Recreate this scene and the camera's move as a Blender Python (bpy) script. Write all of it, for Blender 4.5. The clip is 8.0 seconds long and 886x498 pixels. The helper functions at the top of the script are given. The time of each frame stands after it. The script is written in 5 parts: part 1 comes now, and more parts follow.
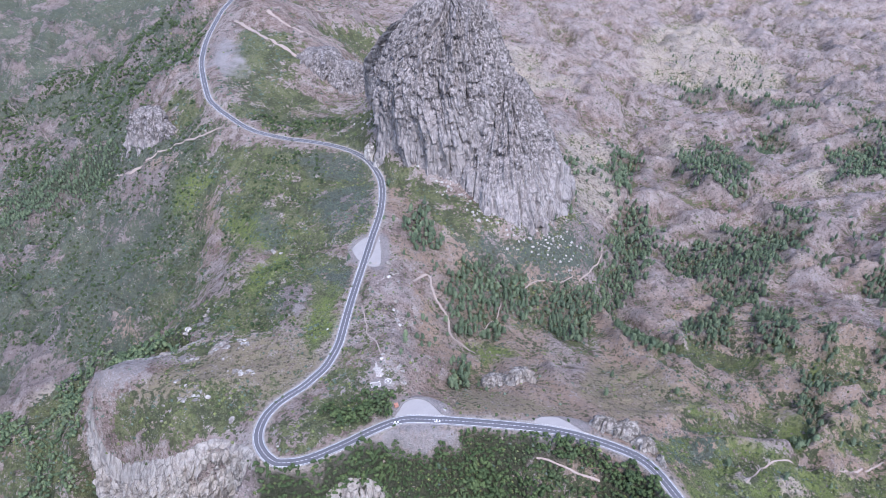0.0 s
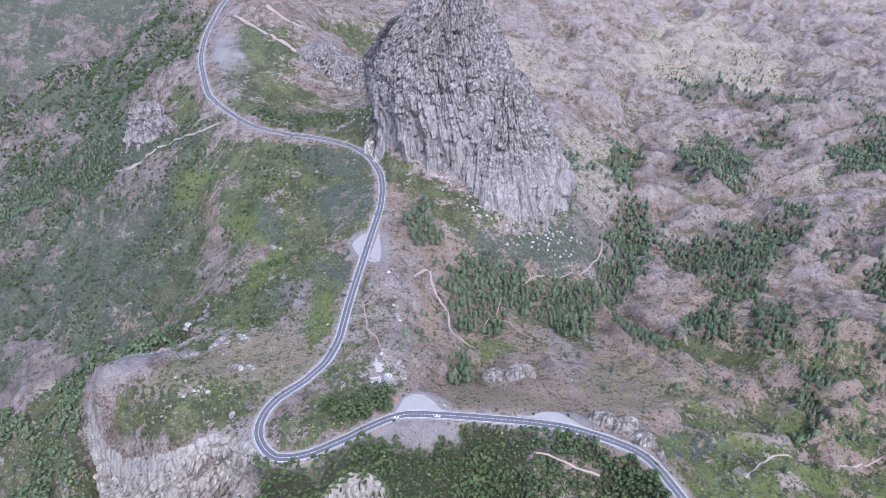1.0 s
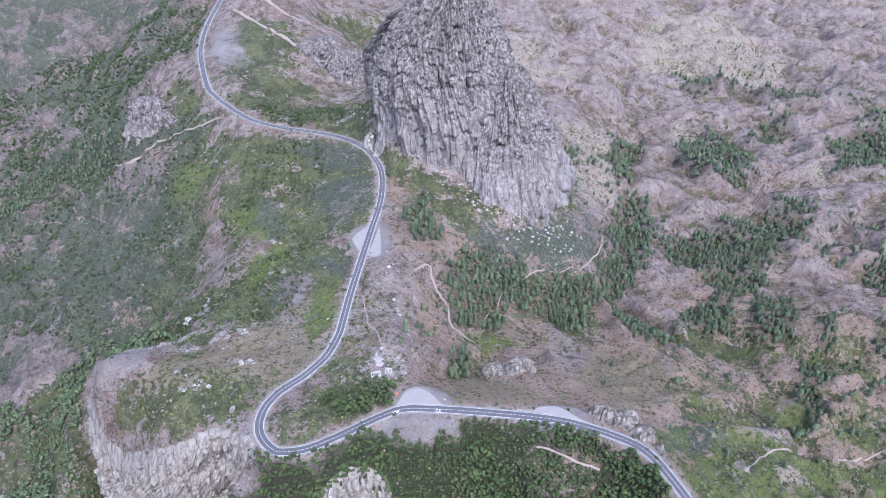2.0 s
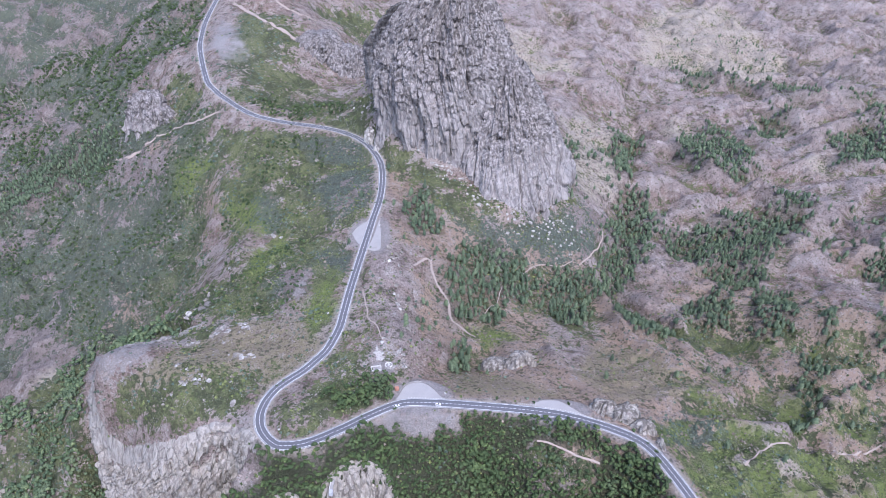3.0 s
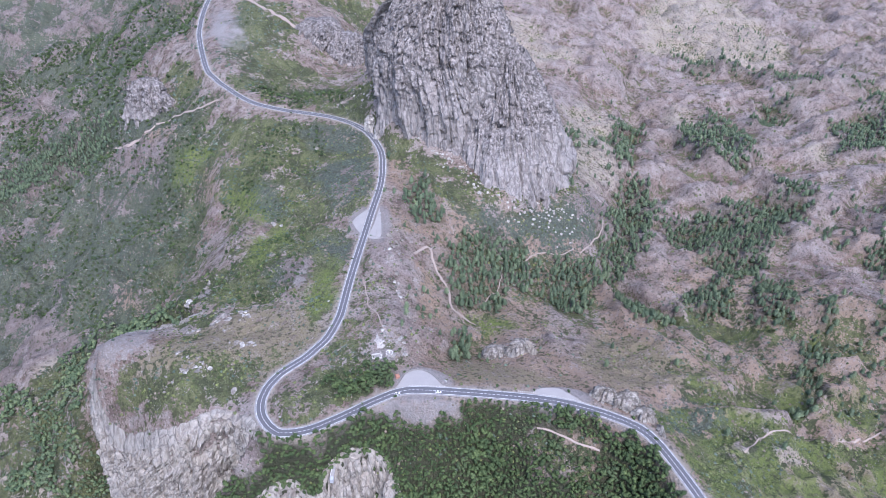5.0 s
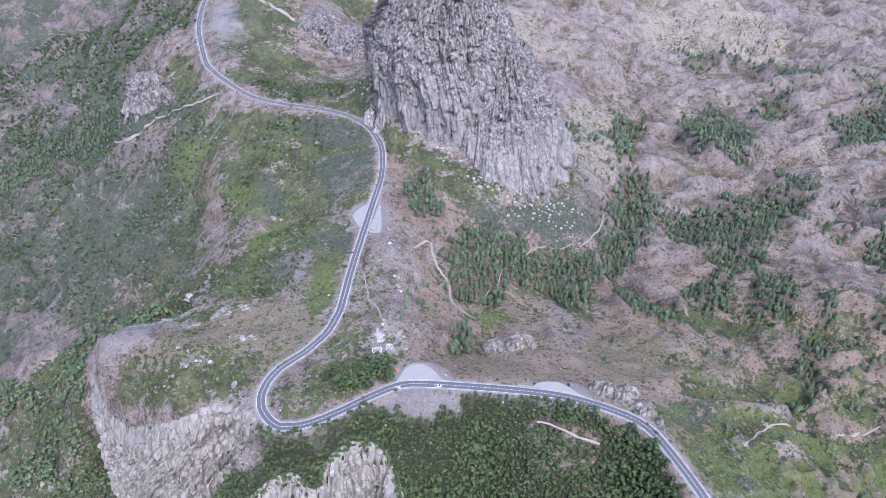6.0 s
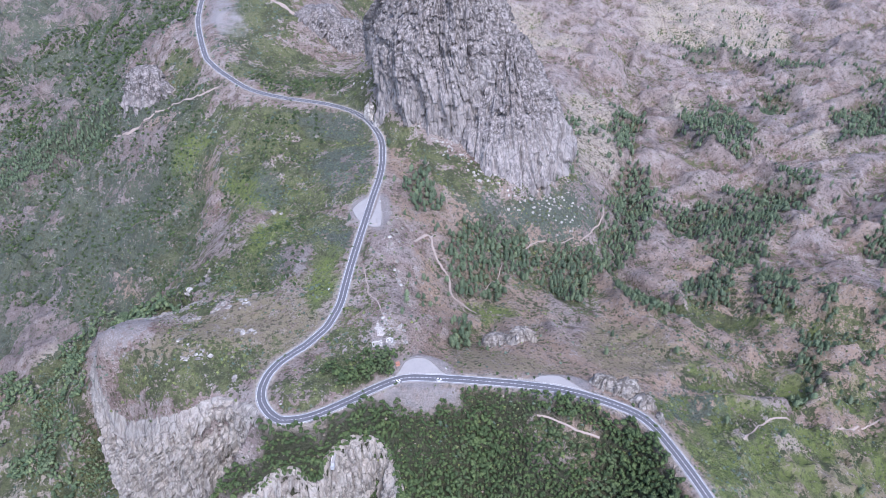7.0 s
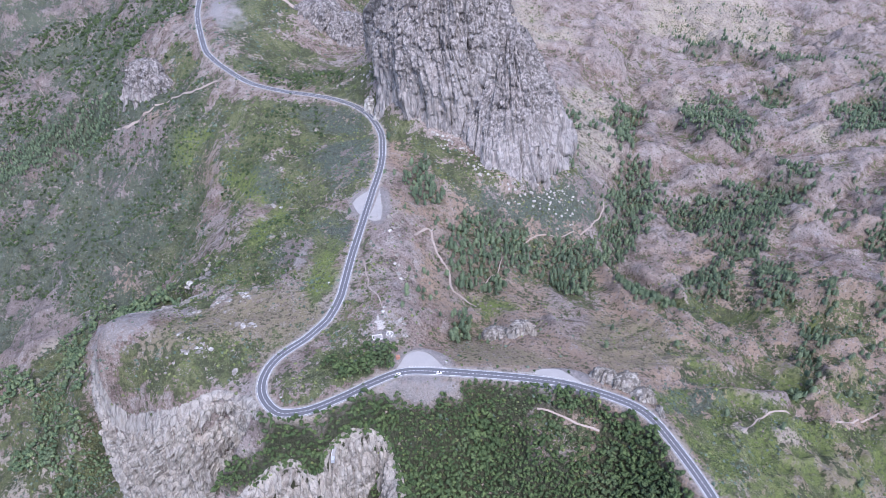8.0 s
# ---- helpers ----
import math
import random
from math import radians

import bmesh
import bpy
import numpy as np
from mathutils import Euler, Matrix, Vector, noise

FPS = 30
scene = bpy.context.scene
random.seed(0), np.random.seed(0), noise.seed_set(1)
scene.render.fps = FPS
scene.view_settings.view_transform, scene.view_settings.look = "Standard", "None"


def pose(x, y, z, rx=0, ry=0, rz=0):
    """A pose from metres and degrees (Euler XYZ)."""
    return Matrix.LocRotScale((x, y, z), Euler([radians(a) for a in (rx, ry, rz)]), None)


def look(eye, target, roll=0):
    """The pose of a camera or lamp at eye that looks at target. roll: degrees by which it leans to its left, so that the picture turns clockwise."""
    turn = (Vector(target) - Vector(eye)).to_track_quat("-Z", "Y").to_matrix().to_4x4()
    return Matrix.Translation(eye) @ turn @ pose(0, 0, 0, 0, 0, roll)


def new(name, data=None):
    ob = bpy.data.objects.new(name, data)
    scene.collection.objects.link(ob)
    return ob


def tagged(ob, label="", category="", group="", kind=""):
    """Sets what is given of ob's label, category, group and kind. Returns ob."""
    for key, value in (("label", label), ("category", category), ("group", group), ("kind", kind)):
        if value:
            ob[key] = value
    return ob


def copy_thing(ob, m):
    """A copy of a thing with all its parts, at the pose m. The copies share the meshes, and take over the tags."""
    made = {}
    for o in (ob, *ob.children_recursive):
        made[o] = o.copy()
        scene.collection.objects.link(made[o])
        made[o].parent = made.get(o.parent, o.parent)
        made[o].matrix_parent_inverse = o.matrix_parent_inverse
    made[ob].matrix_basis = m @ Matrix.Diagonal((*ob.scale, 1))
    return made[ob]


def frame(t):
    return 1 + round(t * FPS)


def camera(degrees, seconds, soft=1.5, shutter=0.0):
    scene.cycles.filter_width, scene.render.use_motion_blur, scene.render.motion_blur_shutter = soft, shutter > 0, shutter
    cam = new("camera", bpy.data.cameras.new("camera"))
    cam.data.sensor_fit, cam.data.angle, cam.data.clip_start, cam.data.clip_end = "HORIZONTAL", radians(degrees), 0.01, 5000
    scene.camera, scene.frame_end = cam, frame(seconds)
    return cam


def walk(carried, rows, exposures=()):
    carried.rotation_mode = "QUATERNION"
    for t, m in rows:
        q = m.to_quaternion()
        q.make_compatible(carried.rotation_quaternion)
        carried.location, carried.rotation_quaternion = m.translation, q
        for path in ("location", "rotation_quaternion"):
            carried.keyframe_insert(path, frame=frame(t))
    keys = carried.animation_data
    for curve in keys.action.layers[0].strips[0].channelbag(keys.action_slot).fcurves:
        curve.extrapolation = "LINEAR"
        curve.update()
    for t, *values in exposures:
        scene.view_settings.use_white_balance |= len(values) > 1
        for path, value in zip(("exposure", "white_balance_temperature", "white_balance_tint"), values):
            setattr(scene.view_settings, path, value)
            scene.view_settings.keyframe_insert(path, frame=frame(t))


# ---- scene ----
# The camera sinks slowly, high over the ridge road, and tips its lens down.
cam = camera(64.0, 8.0, 0.6)
EYE, TILT = 388.0, -35.5
ROWS = [
    (0.0, 0.00, 0.00, 0.00, 0.000, 0.000, 0.000),
    (0.5, -0.08, 0.01, -0.22, -0.168, -0.002, -0.013),
    (1.0, -0.16, 0.02, -0.44, -0.353, -0.001, -0.021),
    (1.5, -0.23, 0.02, -0.66, -0.551, 0.002, -0.026),
    (3.0, -0.46, -0.00, -1.34, -1.190, 0.014, -0.025),
    (3.5, -0.53, -0.02, -1.57, -1.410, 0.016, -0.022),
    (4.0, -0.60, -0.05, -1.80, -1.630, 0.018, -0.020),
    (4.5, -0.67, -0.08, -2.04, -1.850, 0.018, -0.017),
    (6.0, -0.86, -0.22, -2.75, -2.509, 0.010, -0.014),
    (6.5, -0.92, -0.27, -2.99, -2.731, 0.005, -0.014),
    (7.0, -0.98, -0.34, -3.23, -2.957, 0.001, -0.014),
    (7.5, -1.04, -0.40, -3.47, -3.189, -0.002, -0.014),
    (8.0, -1.10, -0.48, -3.72, -3.430, -0.003, -0.014),
]
walk(cam, [(t, pose(x, y, EYE + z, 90 + TILT + pitch, roll, yaw)) for t, x, y, z, pitch, roll, yaw in ROWS],
     [(0.0, 1.33, 5640, 19), (8.0, 1.36, 5640, 19)])

# Overcast daylight: a bright even sky and a wide, weak sun behind the cloud.
SUN_UP, SUN_ROUND = 56.0, 160.0
world = bpy.data.worlds.new("overcast_sky")
scene.world = world
world.use_nodes = True
wn = world.node_tree.nodes
sky = wn.new("ShaderNodeTexSky")
sky.sky_type, sky.sun_disc = "NISHITA", False
sky.sun_elevation, sky.sun_rotation = radians(SUN_UP), radians(SUN_ROUND)
sky.dust_density, sky.air_density = 2.0, 1.0
wn["Background"].inputs["Strength"].default_value = 0.11
world.node_tree.links.new(sky.outputs["Color"], wn["Background"].inputs["Color"])
sun = new("sun", bpy.data.lights.new("sun", "SUN"))
sun.data.energy, sun.data.angle, sun.data.color = 1.35, radians(14), (1.0, 0.98, 0.96)
aim = Vector((math.sin(radians(SUN_ROUND)) * math.cos(radians(SUN_UP)), math.cos(radians(SUN_ROUND)) * math.cos(radians(SUN_UP)), math.sin(radians(SUN_UP))))
sun.matrix_world = look(aim * 3000, (0, 0, 0))

# -- landform --
def hash01(i, j, seed):
    n = (i.astype(np.int64) * 374761393 + j.astype(np.int64) * 668265263 + seed * 974711) & 0x7FFFFFFF
    n = ((n ^ (n >> 13)) * 1274126177) & 0x7FFFFFFF
    return ((n ^ (n >> 16)) & 0xFFFFF) / 1048575.0


def vnoise(x, y, seed=0):
    """Smooth value noise, -1 to 1."""
    x, y = np.asarray(x, float), np.asarray(y, float)
    i, j = np.floor(x), np.floor(y)
    u, v = x - i, y - j
    u, v = u * u * u * (u * (u * 6 - 15) + 10), v * v * v * (v * (v * 6 - 15) + 10)
    a, b, c, d = (hash01(i + p, j + q, seed) for p, q in ((0, 0), (1, 0), (0, 1), (1, 1)))
    return 2 * (a + (b - a) * u + (c - a) * v + (a - b - c + d) * u * v) - 1


def fbm(x, y, seed=0, octaves=4, gain=0.5):
    total, amp = 0.0, 1.0
    for k in range(octaves):
        total = total + amp * vnoise(x * 2.03 ** k + 17.3 * k, y * 2.03 ** k - 9.1 * k, seed + k)
        amp *= gain
    return total


def ridged(x, y, seed=0, octaves=4):
    total, amp = 0.0, 1.0
    for k in range(octaves):
        total = total + amp * (1 - 2 * np.abs(vnoise(x * 2.1 ** k + 5.7 * k, y * 2.1 ** k + 3.3 * k, seed + k)))
        amp *= 0.5
    return total


def smooth(a, b, t):
    t = np.clip((t - a) / (b - a), 0, 1)
    return t * t * (3 - 2 * t)


def spline(pts, step):
    """A smooth line through pts, resampled at even steps."""
    p = np.array(pts, float)
    p = np.vstack([2 * p[0] - p[1], p, 2 * p[-1] - p[-2]])
    out = []
    for k in range(1, len(p) - 2):
        for t in np.linspace(0, 1, 12, endpoint=False)[:, None]:
            a, b, c, d = p[k - 1:k + 3]
            out.append((0.5 * (2 * b + (c - a) * t + (2 * a - 5 * b + 4 * c - d) * t ** 2 + (3 * b - a - 3 * c + d) * t ** 3)))
    out = np.vstack([np.array(out).reshape(-1, p.shape[1]), p[-2]])
    s = np.r_[0, np.cumsum(np.linalg.norm(np.diff(out[:, :2], axis=0), axis=1))]
    at = np.linspace(0, s[-1], max(2, int(s[-1] / step) + 1))
    return np.column_stack([np.interp(at, s, out[:, c]) for c in range(out.shape[1])])


def near_line(line, x, y, reach):
    """Distance to a line, the side of it (left positive) and the row of its nearest point, for points within reach."""
    dist, side, at = np.full(x.shape, 1e9), np.zeros(x.shape), np.zeros(x.shape, int)
    ok = (x > line[:, 0].min() - reach) & (x < line[:, 0].max() + reach) & (y > line[:, 1].min() - reach) & (y < line[:, 1].max() + reach)
    q = np.column_stack([x[ok], y[ok]])
    if not len(q):
        return dist, side, at
    best, row = np.empty(len(q)), np.empty(len(q), int)
    if len(q) < 50:
        d = (q[:, :1] - line[None, :, 0]) ** 2 + (q[:, 1:] - line[None, :, 1]) ** 2
        row, best = d.argmin(1), d.min(1)
    else:
        # first by every eighth point, then among the neighbours of the nearest of these
        best.fill(1e9), row.fill(0)
        for k in range(0, len(line), 8):
            d = (q[:, 0] - line[k, 0]) ** 2 + (q[:, 1] - line[k, 1]) ** 2
            m = d < best
            best[m], row[m] = d[m], k
        base = row.copy()
        for j in range(-8, 9):
            k = np.clip(base + j, 0, len(line) - 1)
            d = (q[:, 0] - line[k, 0]) ** 2 + (q[:, 1] - line[k, 1]) ** 2
            m = d < best
            best[m], row[m] = d[m], k[m]
    tang = np.gradient(line[:, :2], axis=0)[row]
    tang = tang / (np.linalg.norm(tang, axis=1)[:, None] + 1e-9)
    r = q - line[row, :2]
    cross = tang[:, 0] * r[:, 1] - tang[:, 1] * r[:, 0]
    along = np.abs(tang[:, 0] * r[:, 0] + tang[:, 1] * r[:, 1])
    inner = (row > 0) & (row < len(line) - 1)
    dist[ok] = np.where(inner, np.maximum(np.abs(cross), np.where(along < 4, 0, np.sqrt(best))), np.sqrt(best))
    side[ok], at[ok] = np.sign(cross), row
    return dist, side, at


# The road over the ridge: two bends, then on along the crest to the north.
ROAD_SOUTH = [(163, 215, 2), (159.5, 238.5, 2), (145.5, 277.5, 2), (134, 300, 1), (115.5, 313.5, 0), (88, 324.5, 0), (61.5, 330, 0), (22, 334.5, 0), (-9.5, 337, 0), (-29.5, 336.5, 0), (-48.5, 327.5, 0), (-70.5, 313.5, 0), (-91.5, 302.5, 0)]
ROAD_BEND = [(-108, 300, 0), (-115, 303, 0), (-121, 309, 0), (-125.5, 316.5, 0), (-127.5, 325.5, 0), (-127, 333.5, 0), (-125, 341.5, 0), (-120, 351, 0), (-113, 359, 0), (-104, 368, 0), (-97, 377.5, 0), (-90, 388.5, 0), (-85.5, 402, 0), (-82.5, 415.5, 0)]
ROAD_NORTH = [(-81.5, 427, 0), (-79, 462, 0), (-74.5, 506.5, 0), (-69, 559, 0), (-63.5, 614.5, 0), (-67, 670, 0), (-80.5, 708, 0), (-92.5, 726.5, 0), (-108.5, 742, 0), (-130, 755, 0), (-151, 763, 0), (-172.5, 769, 0), (-194, 775.5, 0), (-235.5, 795, 1), (-276.5, 835, 3), (-294.5, 856, 5), (-312, 884, 7), (-343.5, 972, 12), (-356, 1027.5, 15), (-363.5, 1083, 18), (-367, 1139, 21), (-369, 1194, 24), (-365.5, 1241.5, 27), (-363, 1299, 30), (-372, 1400, 34)]
ROAD = spline(ROAD_SOUTH + ROAD_BEND + ROAD_NORTH, 2.0)

CREST = [(-40, 380, 4), (-30, 405, 2), (-45, 490, 3), (-65, 505, 3), (-65, 405, 1), (-75, 370, 1), (-85, 325, 3), (-60, 345, 3)]
EAST_SLOPE = [(0, 510, -25), (10, 460, -35), (30, 445, -42), (10, 400, -30), (55, 410, -30), (-10, 375, -12), (25, 360, -10), (90, 360, -15), (-25, 570, -10), (30, 560, -40), (-50, 665, -2), (-30, 615, -6)]
SPIRE_APRON = [(-125, 775, 6), (35, 615, -15), (100, 620, -45), (170, 650, -75), (175, 630, -90), (85, 570, -62), (40, 735, 10), (150, 665, -52), (-91, 811, 36), (-77, 820, 44), (-120, 772, 8), (-101, 793, 18), (-79, 730, 30), (-52, 692, 22), (-28, 675, 14), (9, 647, -2), (44, 626, -15), (75, 620, -24), (100, 645, -33), (127, 680, -42), (148, 724, -48)]
EAST_VALLEY = [(225, 715, -112), (175, 555, -95), (115, 500, -72), (285, 915, -140), (345, 1180, -175), (435, 1585, -225), (125, 555, -78), (65, 515, -58)]
EAST_HILLS = [(165, 325, -22), (270, 360, -62), (335, 340, -80), (250, 425, -68), (305, 485, -88), (415, 550, -90), (190, 470, -75), (310, 665, -118), (465, 710, -125), (305, 835, -120), (465, 875, -155), (510, 1110, -185), (640, 985, -160), (230, 1200, -140), (220, 930, -110), (310, 405, -60), (405, 470, -75), (245, 560, -98), (515, 720, -115), (170, 280, -12)]
EAST_FAR = [(540, 1395, -225), (710, 1350, -205), (1125, 1955, -270), (755, 2015, -290), (490, 1945, -235), (225, 1600, -150), (905, 1370, -215)]
NORTH_HILLS = [(135, 1780, -140), (-110, 1655, -110), (-190, 1470, -60), (-175, 915, -22), (-210, 845, -8), (-120, 840, -2), (-120, 1160, -60), (-245, 1390, -20), (-290, 1085, 32), (-225, 1060, 22), (-165, 1045, -8), (-240, 915, 2), (-295, 980, 18), (-280, 1170, 40), (-145, 970, -30)]
WEST_SLOPE = [(-180, 680, -12), (-125, 580, -10), (-110, 645, -6), (-210, 630, -32), (-270, 720, -35), (-270, 790, -12), (-340, 865, -25), (-395, 870, -45), (-335, 785, -48), (-405, 825, -70), (-300, 670, -90), (-380, 735, -118), (-545, 820, -185), (-735, 1005, -225), (-525, 690, -212), (-375, 600, -150), (-305, 555, -115), (-535, 915, -150), (-415, 1105, -30), (-460, 1275, -10)]
WEST_TABLE = [(-200, 555, -28), (-155, 565, -20), (-145, 460, -12), (-180, 435, -14), (-200, 405, -12), (-225, 365, -8), (-190, 330, -6), (-145, 340, -3), (-265, 375, -10), (-250, 405, -14), (-115, 425, -5), (-225, 495, -40)]
WEST_VALLEY = [(-480, 605, -205), (-495, 540, -215), (-760, 1295, -205), (-1095, 1850, -235), (-685, 1415, -160), (-1010, 2030, -215), (-600, 1480, -110), (-715, 800, -240), (-1000, 1280, -260), (-760, 1810, -150), (-400, 510, -165), (-385, 435, -180), (-340, 380, -195), (-290, 330, -205), (-360, 345, -205), (-320, 300, -215)]
FRONT = [(-35, 310, -22), (45, 305, -28), (120, 290, -10), (-85, 300, -16), (-55, 300, -18), (5, 275, -55), (115, 270, -40), (65, 320, -3.5), (5, 325, -4), (40, 322, -4), (95, 308, -4), (0, 150, -170), (-250, 230, -225), (250, 150, -130)]
RIM = [(-3500, 2500, -300), (3500, 2500, -320), (-2500, 6000, -350), (2500, 6000, -380), (0, 4500, -330), (-1500, 200, -280), (1500, 200, -200), (0, -800, -300), (900, 500, -120), (1500, 1100, -230), (-1200, 650, -280)]
KNOTS = np.array(CREST + EAST_SLOPE + SPIRE_APRON + EAST_VALLEY + EAST_HILLS + EAST_FAR + NORTH_HILLS + WEST_SLOPE + WEST_TABLE + WEST_VALLEY + FRONT + RIM, float)
KNOTS = np.vstack([KNOTS, ROAD[::18]])


def kernel(dx, dy):
    return np.sqrt(dx * dx + dy * dy + 144.0)


WEIGHTS = np.linalg.solve(kernel(KNOTS[:, None, 0] - KNOTS[None, :, 0], KNOTS[:, None, 1] - KNOTS[None, :, 1]) + np.eye(len(KNOTS)) * -1.5, KNOTS[:, 2] + 120)

# The two cliff edges under the western table, from west to east; the ground lies to their left.
CLIFF_EDGE = spline([(-205, 440, -20), (-231, 417, -16), (-262, 402, -14), (-275, 378, -12), (-268, 354, -11), (-237, 333, -9), (-203, 316, -7), (-181, 314, -6), (-158, 319, -5), (-140, 312, -6), (-130, 302, -14)], 1.5)
FRONT_EDGE = spline([(-165, 266, -50), (-154, 264, -45), (-127, 273, -40), (-103, 280, -38), (-87, 275, -37), (-78, 288, -24), (-57, 297, -20), (-41, 296, -22), (-33, 281, -34), (-28, 262, -46)], 1.5)


def drop(z, x, y, edge, fall, slope):
    """Lets the ground fall away outside a cliff edge."""
    d, side, at = near_line(edge, x, y, 70)
    ends = smooth(0, 14, at) * smooth(len(edge) - 1, len(edge) - 15, at)
    low = edge[at, 2] - fall - slope * d
    out = np.where(side < 0, smooth(-1, 5, d), 0) * ends * smooth(70, 45, d)
    return z + np.minimum(low - z, 0) * out


# Spurs and gullies: height, half width and line.
FOLDS = []
FOLDS.append((14, 22, [(276, 894), (345, 969), (374, 896), (410, 849), (428, 773)]))
FOLDS.append((8, 13, [(149, 559), (164, 545), (170, 481), (202, 474), (216, 413), (237, 392)]))
FOLDS.append((10, 15, [(319, 480), (354, 495), (388, 503), (412, 482)]))
FOLDS.append((15, 30, [(542, 1320), (633, 1367), (630, 1252), (684, 1217), (788, 1233)]))
FOLDS.append((13, 26, [(357, 852), (472, 944), (571, 994), (682, 1078), (766, 1116)]))
FOLDS.append((6, 9, [(248, 342), (287, 362), (319, 387), (367, 445)]))
FOLDS.append((5, 9, [(2, 415), (36, 440), (65, 395), (89, 351)]))
FOLDS.append((16, 40, [(105, 1530), (207, 1456), (282, 1336), (268, 1125)]))
FOLDS.append((12, 20, [(-419, 876), (-506, 932), (-560, 891), (-617, 860), (-672, 835)]))
FOLDS.append((10, 20, [(-315, 757), (-379, 767), (-425, 736), (-426, 629)]))
FOLDS.append((8, 15, [(-255, 689), (-266, 642), (-302, 612), (-330, 565)]))
FOLDS.append((18, 40, [(-438, 1249), (-517, 1191), (-716, 1377), (-756, 1268), (-752, 1104)]))
FOLDS.append((-11, 16, [(369, 1359), (317, 1072), (240, 800), (218, 687), (173, 557)]))
FOLDS.append((-10, 14, [(-305, 709), (-289, 644), (-310, 574), (-343, 535)]))
FOLDS.append((-11, 18, [(-433, 851), (-532, 857), (-561, 774)]))
FOLDS.append((-7, 11, [(313, 448), (260, 398), (223, 367)]))
FOLDS.append((-9, 18, [(562, 1019), (454, 883), (355, 771)]))
FOLDS.append((9, 9, [(156, 566), (161, 528), (162, 471), (179, 441), (196, 416)]))
FOLDS.append((12, 16, [(247, 710), (301, 752), (341, 773), (412, 802), (419, 785)]))
FOLDS.append((12, 14, [(351, 979), (362, 870), (389, 828), (421, 794), (448, 758)]))
FOLDS.append((14, 18, [(582, 1320), (608, 1261), (612, 1214), (664, 1209)]))
FOLDS.append((14, 18, [(580, 1013), (652, 1062), (755, 1101)]))
FOLDS.append((9, 9, [(309, 442), (340, 477), (366, 495), (384, 500), (415, 486)]))
FOLDS.append((9, 12, [(388, 849), (465, 917), (539, 967), (578, 985)]))
FOLDS.append((7, 9, [(414, 638), (457, 669), (482, 649)]))
FOLDS.append((7, 8, [(189, 337), (220, 340), (259, 343), (289, 361), (317, 394)]))
FOLDS.append((5, 7, [(87, 451), (97, 397), (115, 355)]))
FOLDS.append((6, 8, [(225, 503), (236, 443), (257, 410), (280, 379)]))
FOLDS.append((-8, 9, [(281, 437), (278, 488), (243, 486), (214, 500), (192, 562)]))
FOLDS.append((-8, 8, [(265, 347), (310, 397), (319, 434), (352, 470)]))
FOLDS.append((-8, 12, [(604, 832), (490, 730), (414, 660), (384, 708), (276, 666)]))
FOLDS.append((-9, 12, [(637, 897), (569, 887), (510, 895), (436, 879), (349, 873)]))
FOLD_LINES = [(rise, width, spline([(*p, 0) for p in pts], 6.0)) for rise, width, pts in FOLDS]

# Level lay-bys and terraces beside the road: centre, half sizes, height.
PADS = [(-17, 343, 20, 15, 0), (80, 330, 21, 10, 0), (-77, 544, 10, 22, 0), (-60, 540, 9, 27, 0), (-44, 368, 9, 5, 4)]


def height(x, y):
    """Height of the ground over the sea of valleys."""
    x, y = np.asarray(x, float), np.asarray(y, float)
    z = np.full(x.shape, -120.0)
    for kx, ky, kw in np.column_stack([KNOTS[:, :2], WEIGHTS]):
        z += kw * kernel(x - kx, y - ky)
    d, _, at = near_line(ROAD, x, y, 80)
    away = smooth(6, 70, d) * (0.15 + 0.85 * smooth(110, 230, np.hypot(x - 50, y - 700)))
    east = smooth(60, 260, x)
    west = smooth(-220, -420, x)
    far = smooth(800, 1400, y)
    wx, wy = x + 30 * vnoise(x / 120, y / 120, 71), y + 30 * vnoise(x / 120, y / 120, 72)
    vx, vy = wx + 14 * vnoise(x / 45, y / 45, 73), wy + 14 * vnoise(x / 45, y / 45, 74)
    z += away * (4 + 11 * east + 10 * west + 12 * far) * 0.8 * (ridged(wx / 135, wy / 150, 11, 3) - 0.3)
    z += away * (1 + 5 * east + 7 * west + 3 * far) * (ridged(vx / 66 + vy / 160, vy / 78 - vx / 150, 15, 3) - 0.2)
    z += away * (0.5 + np.maximum(np.maximum(east, west), far)) * 2.0 * (ridged(vx / 27, vy / 30, 19, 3) - 0.2)
    for rise, width, line in FOLD_LINES:
        k, side, _ = near_line(line, 0.75 * x + 0.25 * wx, 0.75 * y + 0.25 * wy, 3 * width)
        z += 1.2 * away * rise * np.exp(-(k / width) ** 1.4) * (1 + 0.25 * side * np.minimum(k / width, 1))
    z += away * 1.6 * fbm(x / 22, y / 22, 31, 3) + (0.15 + 0.85 * away) * 0.35 * fbm(x / 5, y / 5, 41, 2)
    shelf = smooth(14, 4.5, d)
    z = z * (1 - shelf) + (ROAD[at, 2] - 0.25) * shelf
    for px, py, rx, ry, pz in PADS:
        q = np.sqrt(((x - px) / rx) ** 2 + ((y - py) / ry) ** 2)
        level = smooth(1.45, 0.95, q)
        z = z * (1 - level) + (pz - 0.25) * level
    z = drop(z, x, y, FRONT_EDGE, 50, 0.4)
    return drop(z, x, y, CLIFF_EDGE, 175, 0.15)
# -- end of landform --


# ---- materials ----
def material(name, build):
    mat = bpy.data.materials.new(name)
    mat.use_nodes = True
    build(mat.node_tree, mat.node_tree.nodes["Principled BSDF"])
    return mat


